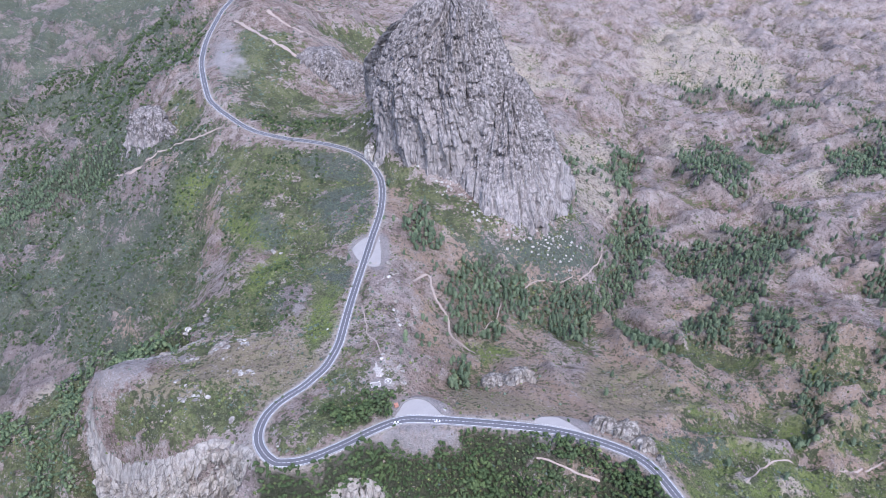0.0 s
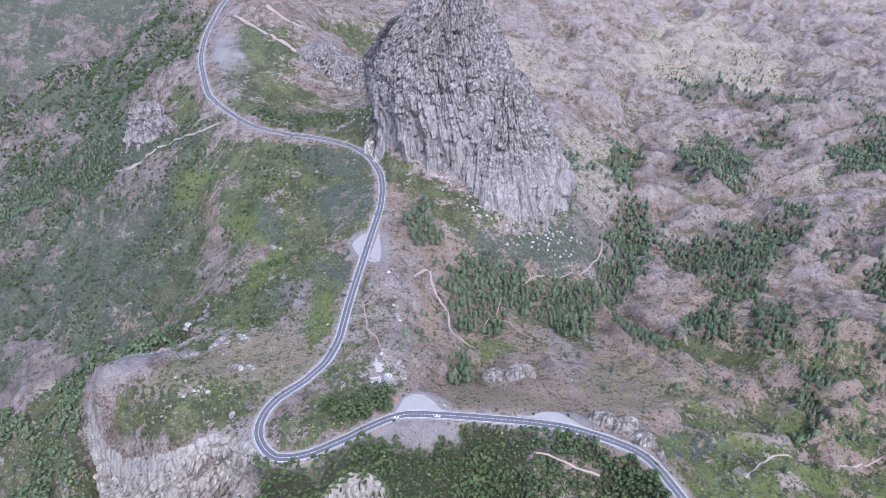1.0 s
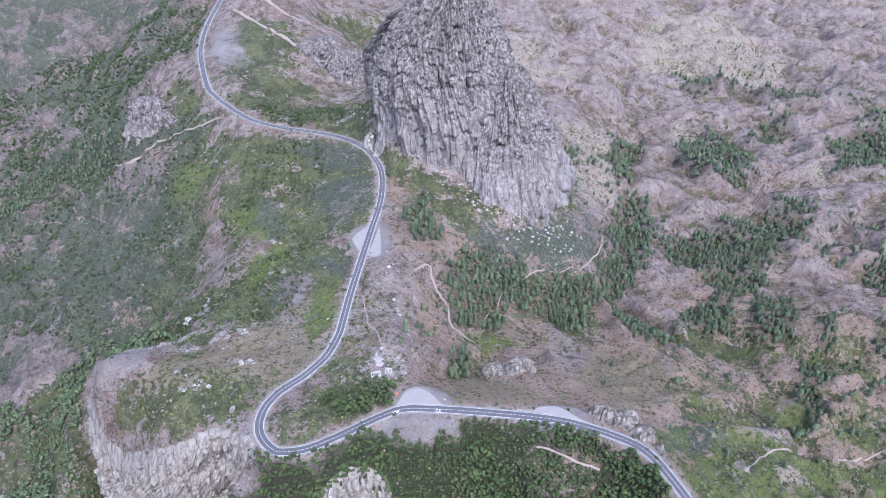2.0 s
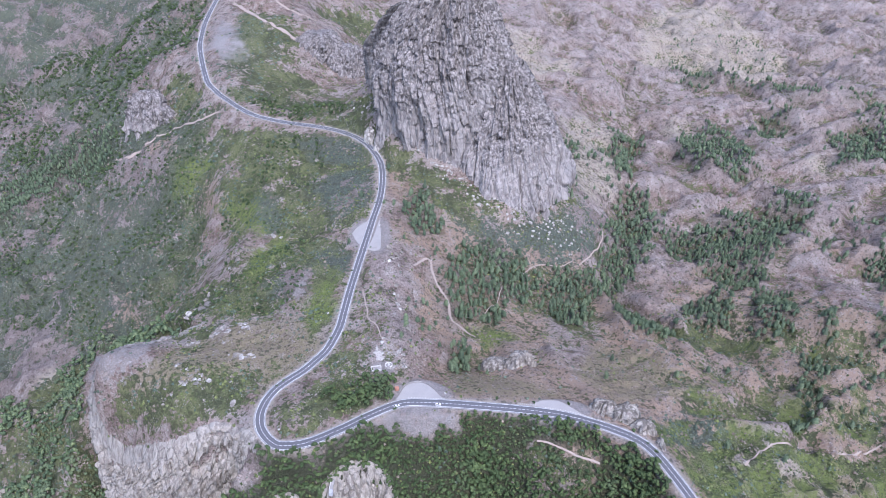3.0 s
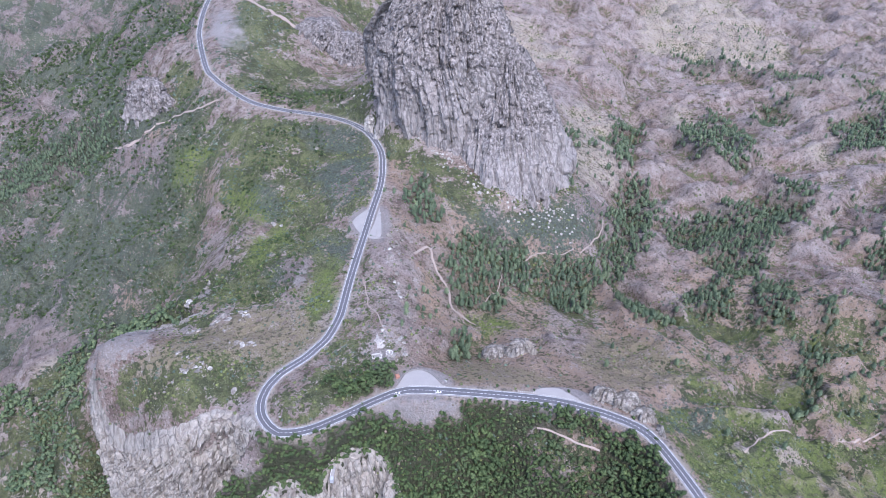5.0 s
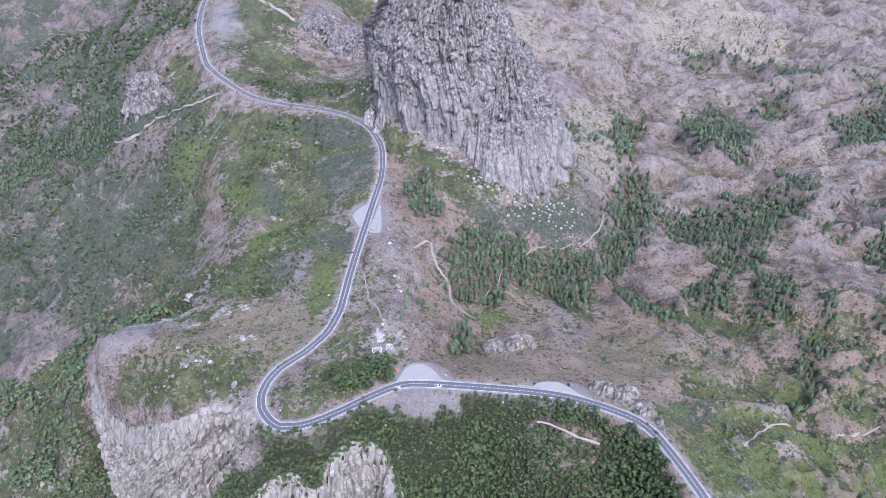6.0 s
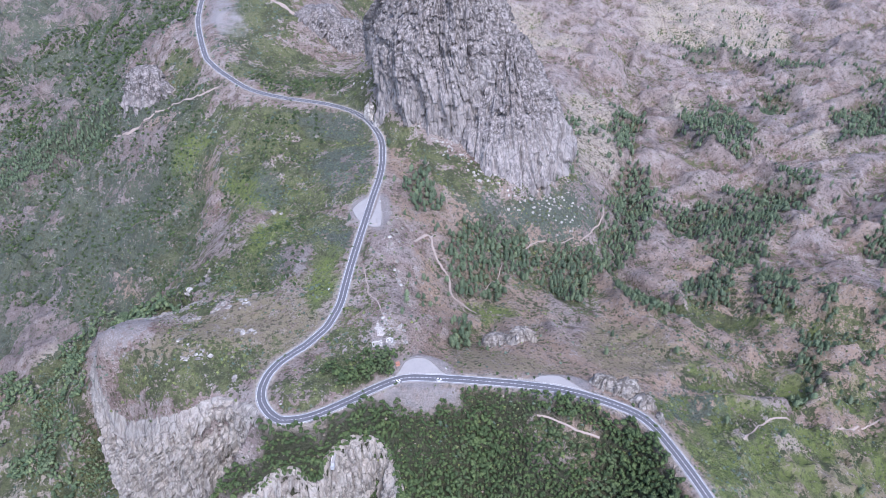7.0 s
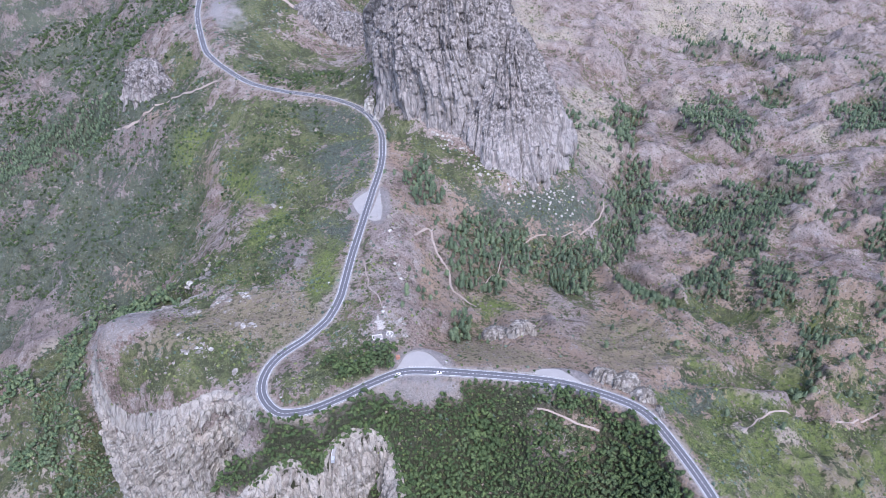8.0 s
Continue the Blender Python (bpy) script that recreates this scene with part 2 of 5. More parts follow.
def put(nt, value, socket):
    if hasattr(value, "is_linked"):
        nt.links.new(value, socket)
    elif isinstance(value, tuple) and len(value) == 3:
        socket.default_value = (*value, 1)
    else:
        socket.default_value = value


def mix(nt, fac, a, b, blend="MIX"):
    n = nt.nodes.new("ShaderNodeMix")
    n.data_type, n.blend_type = "RGBA", blend
    put(nt, fac, n.inputs[0]), put(nt, a, n.inputs[6]), put(nt, b, n.inputs[7])
    return n.outputs[2]


def calc(nt, op, a, b=0.0, clamp=False):
    n = nt.nodes.new("ShaderNodeMath")
    n.operation, n.use_clamp = op, clamp
    put(nt, a, n.inputs[0]), put(nt, b, n.inputs[1])
    return n.outputs[0]


def step(nt, value, lo, hi):
    n = nt.nodes.new("ShaderNodeMapRange")
    n.interpolation_type = "SMOOTHSTEP"
    put(nt, value, n.inputs[0])
    n.inputs[1].default_value, n.inputs[2].default_value = lo, hi
    return n.outputs[0]


def place(nt, scale=(1, 1, 1), turn=(0, 0, 0)):
    co = nt.nodes.new("ShaderNodeTexCoord")
    mp = nt.nodes.new("ShaderNodeMapping")
    mp.inputs["Scale"].default_value, mp.inputs["Rotation"].default_value = scale, turn
    nt.links.new(co.outputs["Object"], mp.inputs["Vector"])
    return mp.outputs[0]


def grain(nt, at, scale, detail=4.0, rough=0.55, warp=0.0):
    n = nt.nodes.new("ShaderNodeTexNoise")
    n.inputs["Scale"].default_value, n.inputs["Detail"].default_value = scale, detail
    n.inputs["Roughness"].default_value, n.inputs["Distortion"].default_value = rough, warp
    nt.links.new(at, n.inputs["Vector"])
    return n.outputs["Fac"]


def cells(nt, at, scale, feature="F1"):
    n = nt.nodes.new("ShaderNodeTexVoronoi")
    n.feature = feature
    n.inputs["Scale"].default_value = scale
    nt.links.new(at, n.inputs["Vector"])
    return n.outputs["Distance"]


def relief(nt, bsdf, value, depth, strength=1.0):
    n = nt.nodes.new("ShaderNodeBump")
    n.inputs["Strength"].default_value, n.inputs["Distance"].default_value = strength, depth
    nt.links.new(value, n.inputs["Height"])
    nt.links.new(n.outputs[0], bsdf.inputs["Normal"])


def finish(nt, bsdf, colour, rough=0.9, spec=0.2):
    put(nt, colour, bsdf.inputs["Base Color"])
    put(nt, rough, bsdf.inputs["Roughness"])
    bsdf.inputs["Specular IOR Level"].default_value = spec


def ground_look(nt, bsdf):
    at = place(nt)
    masks = []
    for name in ("cover_a", "cover_b", "cover_c", "cover_d"):
        n = nt.nodes.new("ShaderNodeVertexColor")
        n.layer_name = name
        sep = nt.nodes.new("ShaderNodeSeparateColor")
        nt.links.new(n.outputs["Color"], sep.inputs["Color"])
        masks += [sep.outputs[0], sep.outputs[1], sep.outputs[2]]
    scrub, slab, tan, red, meadow, gravel, forest, pale, blue, ridge, gully, straw = masks
    wide, mid = grain(nt, at, 0.014, 6, 0.62, 0.8), grain(nt, at, 0.075, 6, 0.66, 0.5)
    fine, dots = grain(nt, at, 0.7, 4, 0.7), grain(nt, at, 0.26, 5, 0.7, 0.3)
    other = grain(nt, place(nt, (1, 1, 1), (0.3, 0.2, 1.1)), 0.03, 6, 0.68, 1.0)
    # bare soil and rubble
    soil = mix(nt, step(nt, wide, 0.4, 0.62), (0.285, 0.208, 0.175), (0.36, 0.295, 0.262))
    soil = mix(nt, step(nt, other, 0.52, 0.66), soil, (0.225, 0.148, 0.12))
    soil = mix(nt, calc(nt, "MULTIPLY", step(nt, mid, 0.52, 0.61), 0.9), soil, (0.15, 0.105, 0.09))
    soil = mix(nt, calc(nt, "MULTIPLY", step(nt, mid, 0.47, 0.38), 0.6), soil, (0.47, 0.41, 0.37))
    soil = mix(nt, calc(nt, "MULTIPLY", step(nt, fine, 0.52, 0.7), 0.65), soil, (0.56, 0.5, 0.455))
    soil = mix(nt, calc(nt, "MULTIPLY", step(nt, fine, 0.46, 0.32), 0.6), soil, (0.13, 0.1, 0.09))
    soil = mix(nt, calc(nt, "MULTIPLY", ridge, 0.35), soil, mix(nt, fine, (0.33, 0.28, 0.265), (0.56, 0.5, 0.475)))
    soil = mix(nt, calc(nt, "MULTIPLY", blue, 0.75), soil, mix(nt, fine, (0.15, 0.125, 0.115), (0.29, 0.245, 0.235)))
    soil = mix(nt, calc(nt, "MULTIPLY", tan, step(nt, dots, 0.62, 0.42)), soil, mix(nt, fine, (0.36, 0.3, 0.22), (0.58, 0.52, 0.42)))
    soil = mix(nt, calc(nt, "MULTIPLY", red, step(nt, dots, 0.65, 0.45)), soil, mix(nt, fine, (0.28, 0.185, 0.13), (0.5, 0.385, 0.29)))
    soil = mix(nt, calc(nt, "MULTIPLY", straw, step(nt, dots, 0.7, 0.4)), soil, mix(nt, mid, (0.2, 0.17, 0.1), (0.42, 0.355, 0.24)))
    # low plants that grow too thick and small to stand singly
    leaf = mix(nt, step(nt, other, 0.42, 0.6), (0.095, 0.108, 0.062), (0.185, 0.196, 0.095))
    leaf = mix(nt, calc(nt, "MULTIPLY", step(nt, wide, 0.55, 0.68), 0.45), leaf, (0.16, 0.145, 0.11))
    leaf = mix(nt, blue, leaf, mix(nt, mid, (0.08, 0.105, 0.085), (0.17, 0.18, 0.15)))
    leaf = mix(nt, calc(nt, "MULTIPLY", step(nt, fine, 0.52, 0.64), 0.6), leaf, (0.055, 0.066, 0.036))
    leaf = mix(nt, calc(nt, "MULTIPLY", step(nt, fine, 0.47, 0.36), 0.5), leaf, (0.27, 0.28, 0.15))
    n = calc(nt, "ADD", calc(nt, "MULTIPLY", dots, 0.5), calc(nt, "ADD", calc(nt, "MULTIPLY", mid, 0.3), calc(nt, "MULTIPLY", other, 0.2)))
    n = calc(nt, "ADD", n, calc(nt, "MULTIPLY", scrub, 0.125))
    n = calc(nt, "ADD", n, calc(nt, "SUBTRACT", calc(nt, "MULTIPLY", gully, 0.05), calc(nt, "MULTIPLY", ridge, 0.045)))
    col = mix(nt, step(nt, n, 0.565, 0.59), soil, leaf)
    # single tufts and stones
    tuft = calc(nt, "MULTIPLY", step(nt, cells(nt, at, 0.36), 0.4, 0.28), step(nt, dots, 0.44, 0.5))
    col = mix(nt, calc(nt, "MULTIPLY", tuft, 0.6), col, mix(nt, fine, (0.045, 0.05, 0.03), (0.13, 0.125, 0.075)))
    bush = calc(nt, "MULTIPLY", step(nt, calc(nt, "ADD", cells(nt, at, 0.17), calc(nt, "MULTIPLY", fine, 0.5)), 0.6, 0.48), step(nt, mid, 0.45, 0.55))
    col = mix(nt, calc(nt, "MULTIPLY", bush, 0.65), col, mix(nt, fine, (0.04, 0.05, 0.03), (0.12, 0.125, 0.07)))
    chip = calc(nt, "MULTIPLY", step(nt, cells(nt, at, 0.8), 0.3, 0.16), step(nt, mid, 0.52, 0.42))
    col = mix(nt, calc(nt, "MULTIPLY", chip, 0.8), col, (0.6, 0.555, 0.52))
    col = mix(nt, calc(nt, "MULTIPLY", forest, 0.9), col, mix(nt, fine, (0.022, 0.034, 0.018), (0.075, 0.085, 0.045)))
    col = mix(nt, calc(nt, "MULTIPLY", meadow, step(nt, dots, 0.62, 0.45)), col, mix(nt, fine, (0.12, 0.17, 0.05), (0.26, 0.3, 0.1)))
    stone = mix(nt, mid, (0.22, 0.195, 0.18), (0.46, 0.41, 0.38))
    stone = mix(nt, calc(nt, "MULTIPLY", step(nt, fine, 0.5, 0.65), 0.6), stone, (0.52, 0.48, 0.47))
    col = mix(nt, step(nt, calc(nt, "ADD", calc(nt, "MULTIPLY", slab, 0.5), dots), 0.86, 1.0), col, stone)
    col = mix(nt, gravel, col, mix(nt, fine, (0.24, 0.22, 0.22), (0.5, 0.465, 0.445)))
    col = mix(nt, step(nt, calc(nt, "ADD", pale, calc(nt, "MULTIPLY", dots, 0.9)), 1.15, 1.35), col, (0.66, 0.61, 0.56))
    finish(nt, bsdf, col, 0.95, 0.1)
    relief(nt, bsdf, calc(nt, "ADD", calc(nt, "MULTIPLY", mid, 1.2), calc(nt, "ADD", dots, calc(nt, "MULTIPLY", fine, 1.0))), 3.0)


def rock_look(light, dark, stain):
    def build(nt, bsdf):
        at, upright = place(nt), place(nt, (0.3, 0.3, 0.04), (0.06, 0.1, 0))
        patchy, streak = grain(nt, at, 0.035, 5, 0.6), grain(nt, upright, 1.0, 6, 0.62, 0.4)
        fine, pits = grain(nt, at, 1.1, 4, 0.7), grain(nt, place(nt, (0.55, 0.55, 0.16)), 1.0, 5, 0.7, 0.2)
        bent = nt.nodes.new("ShaderNodeVectorMath")
        bent.operation = "MULTIPLY_ADD"
        wob = nt.nodes.new("ShaderNodeTexNoise")
        wob.inputs["Scale"].default_value, wob.inputs["Detail"].default_value = 0.09, 4
        nt.links.new(at, wob.inputs["Vector"])
        nt.links.new(wob.outputs["Color"], bent.inputs[0])
        bent.inputs[1].default_value = (5, 5, 10)
        nt.links.new(at, bent.inputs[2])

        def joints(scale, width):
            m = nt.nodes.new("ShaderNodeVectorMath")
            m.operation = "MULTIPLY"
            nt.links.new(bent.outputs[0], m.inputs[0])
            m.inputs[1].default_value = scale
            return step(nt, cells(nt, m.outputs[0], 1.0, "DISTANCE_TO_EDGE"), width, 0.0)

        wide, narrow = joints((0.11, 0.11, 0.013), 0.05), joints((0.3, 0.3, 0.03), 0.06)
        lichen = nt.nodes.new("ShaderNodeAttribute")
        lichen.attribute_name = "lichen"
        col = mix(nt, step(nt, streak, 0.38, 0.58), dark, light)
        col = mix(nt, calc(nt, "MULTIPLY", step(nt, patchy, 0.5, 0.68), 0.55), col, stain)
        col = mix(nt, calc(nt, "MULTIPLY", step(nt, fine, 0.52, 0.66), 0.5), col, tuple(min(1, c * 1.25) for c in light))
        # pits: darker spots in the colour, without relief
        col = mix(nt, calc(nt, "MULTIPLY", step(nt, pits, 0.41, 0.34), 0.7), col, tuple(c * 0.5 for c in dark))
        col = mix(nt, calc(nt, "MULTIPLY", lichen.outputs["Fac"], step(nt, grain(nt, at, 0.3, 5, 0.7), 0.46, 0.55)), col, tuple(c * 0.6 for c in dark))
        # crack shade put into the colour: joint lines darkened along their grooves
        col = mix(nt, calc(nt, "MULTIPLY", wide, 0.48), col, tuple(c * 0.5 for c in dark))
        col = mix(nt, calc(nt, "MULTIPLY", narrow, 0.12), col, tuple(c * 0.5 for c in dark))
        finish(nt, bsdf, col, 0.92, 0.15)
        groove = calc(nt, "ADD", calc(nt, "MULTIPLY", wide, -0.55), calc(nt, "MULTIPLY", narrow, -0.2))
        relief(nt, bsdf, calc(nt, "ADD", groove, calc(nt, "ADD", calc(nt, "MULTIPLY", streak, 1.4), calc(nt, "MULTIPLY", fine, 0.35))), 0.8)
    return build


def leaf_look(low, high, dry):
    def build(nt, bsdf):
        geo, obj = nt.nodes.new("ShaderNodeNewGeometry"), nt.nodes.new("ShaderNodeObjectInfo")
        at = place(nt)
        tone = nt.nodes.new("ShaderNodeAttribute")
        tone.attribute_name = "tone"
        own = calc(nt, "FRACT", calc(nt, "ADD", tone.outputs["Fac"], obj.outputs["Random"]))
        own = calc(nt, "ADD", calc(nt, "MULTIPLY", own, 0.65), calc(nt, "MULTIPLY", geo.outputs["Random Per Island"], 0.35))
        col = mix(nt, calc(nt, "POWER", own, 2.0), low, high)
        col = mix(nt, calc(nt, "MULTIPLY", step(nt, grain(nt, at, 0.05, 3), 0.5, 0.7), 0.5), col, dry)
        finish(nt, bsdf, col, 0.75, 0.15)
    return build


def worn_look(a, b, scale=0.6, rough=0.9, depth=0.02):
    def build(nt, bsdf):
        at = place(nt)
        fine, wide = grain(nt, at, scale * 6, 4, 0.7), grain(nt, at, scale * 0.25, 4, 0.6)
        col = mix(nt, wide, a, b)
        col = mix(nt, calc(nt, "MULTIPLY", step(nt, fine, 0.5, 0.7), 0.35), col, tuple(c * 0.6 for c in a))
        finish(nt, bsdf, col, rough, 0.2)
        relief(nt, bsdf, fine, depth)
    return build


GROUND = material("hillside_ground", ground_look)
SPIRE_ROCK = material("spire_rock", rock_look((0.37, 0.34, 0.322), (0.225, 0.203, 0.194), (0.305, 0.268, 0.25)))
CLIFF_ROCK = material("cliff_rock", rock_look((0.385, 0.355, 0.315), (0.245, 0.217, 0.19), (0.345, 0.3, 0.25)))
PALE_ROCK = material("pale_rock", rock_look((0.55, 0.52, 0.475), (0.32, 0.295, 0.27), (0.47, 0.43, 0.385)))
ASPHALT = material("asphalt", worn_look((0.115, 0.115, 0.125), (0.155, 0.15, 0.16), 0.5, 0.85, 0.01))
CONCRETE = material("worn_concrete", worn_look((0.29, 0.275, 0.265), (0.4, 0.375, 0.355), 0.5))
PAINT = material("road_paint", worn_look((0.78, 0.78, 0.77), (0.68, 0.68, 0.67), 0.8, 0.6, 0.005))
STONE = material("white_stone", worn_look((0.72, 0.7, 0.67), (0.6, 0.58, 0.55), 1.2))
DIRT = material("trodden_earth", worn_look((0.31, 0.25, 0.21), (0.44, 0.365, 0.315), 0.5))
FOREST = material("laurel_leaves", leaf_look((0.056, 0.084, 0.037), (0.135, 0.182, 0.072), (0.115, 0.145, 0.08)))
OPEN_WOOD = material("open_wood_leaves", leaf_look((0.078, 0.118, 0.066), (0.22, 0.27, 0.13), (0.18, 0.21, 0.13)))
PINE = material("pine_needles", leaf_look((0.088, 0.124, 0.076), (0.225, 0.28, 0.16), (0.15, 0.19, 0.13)))
SCRUB = material("scrub_leaves", leaf_look((0.06, 0.085, 0.035), (0.31, 0.345, 0.13), (0.22, 0.22, 0.13)))
BLUISH = material("greyish_scrub_leaves", leaf_look((0.09, 0.125, 0.095), (0.23, 0.28, 0.2), (0.2, 0.2, 0.16)))
DRY = material("dry_twigs", leaf_look((0.19, 0.155, 0.125), (0.38, 0.325, 0.265), (0.26, 0.22, 0.15)))
BARK = material("bark", worn_look((0.11, 0.085, 0.07), (0.2, 0.16, 0.13), 2.0))
TERRACOTTA = material("terracotta", worn_look((0.42, 0.2, 0.14), (0.5, 0.27, 0.2), 1.0))
WHITE_PAINT = material("car_paint", worn_look((0.8, 0.8, 0.8), (0.76, 0.77, 0.78), 0.3, 0.25, 0.0))
DARK_GLASS = material("tinted_glass", worn_look((0.02, 0.022, 0.025), (0.03, 0.03, 0.035), 0.3, 0.08, 0.0))
RUBBER = material("rubber", worn_look((0.02, 0.02, 0.02), (0.03, 0.03, 0.03), 2.0, 0.8, 0.0))
METAL = material("grey_metal", worn_look((0.4, 0.42, 0.45), (0.5, 0.51, 0.53), 0.8, 0.45, 0.0))


# ---- builders ----
def solid(name, co, faces, mat):
    """A mesh from arrays of points and of faces with 3 or 4 corners."""
    me = bpy.data.meshes.new(name)
    co, faces = np.asarray(co, np.float32), np.asarray(faces, np.int32)
    me.vertices.add(len(co))
    me.vertices.foreach_set("co", co.ravel())
    me.loops.add(faces.size)
    me.loops.foreach_set("vertex_index", faces.ravel())
    me.polygons.add(len(faces))
    me.polygons.foreach_set("loop_start", np.arange(0, faces.size, faces.shape[1], dtype=np.int32))
    me.update(calc_edges=True)
    me.materials.append(mat)
    return me


def sheet(name, co, rows, cols, mat, closed=False):
    """A mesh over a grid of points (rows x cols)."""
    idx = np.arange(rows * cols).reshape(rows, cols)
    if closed:
        idx = np.column_stack([idx, idx[:, :1]])
    return solid(name, co, np.stack([idx[:-1, :-1], idx[:-1, 1:], idx[1:, 1:], idx[1:, :-1]], -1).reshape(-1, 4), mat)


def child(name, me, parent, label="", m=None):
    ob = new(name, me)
    ob.parent = parent
    if m is not None:
        ob.matrix_local = m
    return tagged(ob, label) if label else ob


def part(name, bm, mat, parent, label="", m=None):
    """Links a bmesh as one mesh object under a thing or a part."""
    me = bpy.data.meshes.new(name)
    bm.to_mesh(me)
    bm.free()
    me.materials.append(mat)
    return child(name, me, parent, label, m)


def block(x0, x1, y0, y1, z0, z1, bevel=0.0):
    bm = bmesh.new()
    bmesh.ops.create_cube(bm, size=1)
    for v in bm.verts:
        v.co = ((x0 + x1) / 2 + v.co.x * (x1 - x0), (y0 + y1) / 2 + v.co.y * (y1 - y0), (z0 + z1) / 2 + v.co.z * (z1 - z0))
    if bevel:
        bmesh.ops.bevel(bm, geom=bm.edges[:], offset=bevel, segments=2, affect="EDGES")
    return bm


def ribbon(name, line, lo, hi, lift, mat, drape=False):
    """A flat band along a line, between two offsets to its left."""
    t = np.gradient(line[:, :2], axis=0)
    t /= np.linalg.norm(t, axis=1)[:, None]
    n = np.column_stack([-t[:, 1], t[:, 0]])
    cols = []
    for a in np.linspace(lo, hi, 3):
        p = line[:, :2] + n * a
        cols.append(np.column_stack([p, (height(p[:, 0], p[:, 1]) if drape else line[:, 2]) + lift]))
    return sheet(name, np.stack(cols, 1).reshape(-1, 3), len(line), 3, mat)


def wall_along(name, line, lo, hi, z0, z1, mat):
    """A low wall of real thickness along a line."""
    t = np.gradient(line[:, :2], axis=0)
    t /= np.linalg.norm(t, axis=1)[:, None]
    n = np.column_stack([-t[:, 1], t[:, 0]])
    rows = [np.column_stack([line[:, :2] + n * a, line[:, 2] + b]) for a, b in ((lo, z0), (lo, z1), (hi, z1), (hi, z0))]
    k = len(line)
    co = np.vstack(rows)
    f = [[r * k + i, r * k + i + 1, ((r + 1) % 4) * k + i + 1, ((r + 1) % 4) * k + i] for r in range(4) for i in range(k - 1)]
    f += [[0, k, 2 * k, 3 * k], [k - 1, 4 * k - 1, 3 * k - 1, 2 * k - 1]]
    return solid(name, co, f, mat)


def blocky(u, v, seed, stagger=1.0):
    """Broken columns: each cell of u and v juts out by its own amount, 0 to 1."""
    i = np.floor(u)
    j = np.floor(v + stagger * 7 * hash01(i, i * 0, seed + 3))
    return hash01(i, j, seed)


def slabs(u, v, seed, lean=0.6):
    """Jointed slabs: each cell juts out and is turned a little by its own amount, about -0.5 to 0.5."""
    i = np.floor(u)
    w = v + 7 * hash01(i, i * 0, seed + 3)
    j = np.floor(w)
    a, b = hash01(i, j, seed + 5) - 0.5, hash01(i, j, seed + 6) - 0.5
    return hash01(i, j, seed) - 0.5 + lean * 2 * (a * (u - i - 0.5) + b * (w - j - 0.5))


def crack(u, v, width, seed):
    return np.clip(1 - np.abs(vnoise(u, v, seed)) / width, 0, 1)


# ---- ground cover: patches of the plan, by kind ----
PATCHES = []


def patch(kind, *outline):
    PATCHES.append((kind, np.array(outline, float)))


patch("forest", (-190, 281), (-155, 284), (-138, 285), (-123, 291), (-127, 302), (-114, 295), (-90, 297), (-71, 305), (-56, 316), (-47, 321), (-34, 322), (-18, 319), (8, 318), (12, 325), (29, 324), (45, 321), (68, 321), (81, 318), (105, 307), (126, 299), (140, 276), (148, 248), (145, 222))
patch("forest", (-548, 547), (-426, 492), (-422, 516), (-401, 523), (-347, 489), (-348, 447), (-318, 405), (-262, 329), (-234, 283), (-409, 326))
patch("forest", (-91, 341), (-76, 354), (-44, 365), (-35, 351), (-38, 341), (-58, 333), (-73, 328))
patch("forest", (-395, 526), (-343, 532), (-252, 477), (-223, 457), (-212, 410), (-350, 532), (-372, 504))
patch("pine", (7, 449), (0, 494), (8, 539), (31, 578), (66, 582), (93, 569), (95, 538), (64, 505), (53, 466), (33, 467))
patch("pine", (91, 501), (95, 563), (131, 587), (167, 593), (155, 543), (123, 481), (109, 493))
patch("pine", (154, 552), (181, 638), (221, 747), (239, 792), (255, 788), (272, 732), (245, 671), (193, 583))
patch("pine", (161, 510), (185, 559), (213, 506), (224, 502), (199, 460), (175, 461))
patch("pine", (271, 707), (331, 735), (408, 766), (488, 812), (458, 735), (384, 657), (342, 590), (312, 582), (299, 618), (262, 659))
patch("pine", (245, 542), (276, 565), (304, 576), (284, 511), (243, 505))
patch("pine", (300, 516), (337, 579), (365, 571), (341, 512), (316, 476), (305, 496))
patch("pine", (356, 965), (407, 1044), (465, 1117), (481, 1049), (485, 960), (446, 883), (394, 841), (353, 844))
patch("pine", (551, 1355), (588, 1352), (616, 1298), (719, 1366), (679, 1212), (632, 1206), (605, 1279), (542, 1308))
patch("pine", (516, 1065), (567, 1142), (625, 1186), (615, 1137), (558, 1062), (518, 1046))
patch("pine", (632, 1037), (705, 1072), (782, 1090), (678, 914), (581, 914))
patch("pine", (746, 1230), (853, 1326), (832, 1266), (764, 1212))
patch("pine", (696, 1091), (824, 1230), (820, 1157), (777, 1096), (708, 1079))
patch("pine", (311, 448), (337, 467), (353, 469), (344, 442), (313, 399), (300, 404))
patch("pine", (472, 632), (514, 663), (551, 660), (530, 612), (471, 581))
patch("pine", (386, 474), (414, 494), (441, 495), (423, 465), (390, 468))
patch("pine", (0, 382), (7, 414), (21, 429), (24, 395), (13, 374))
patch("pine", (166, 851), (174, 836), (162, 749), (148, 679), (140, 679), (154, 754))
patch("pine", (251, 936), (294, 1054), (322, 1059), (251, 816), (228, 798))
patch("pine", (520, 1498), (575, 1498), (519, 1297), (460, 1276))
patch("pine", (-40, 612), (-29, 633), (-17, 613), (3, 568), (-14, 555), (-33, 557))
patch("pine", (345, 489), (372, 502), (388, 510), (360, 471), (343, 470))
patch("pine", (274, 367), (294, 376), (289, 360), (264, 347))
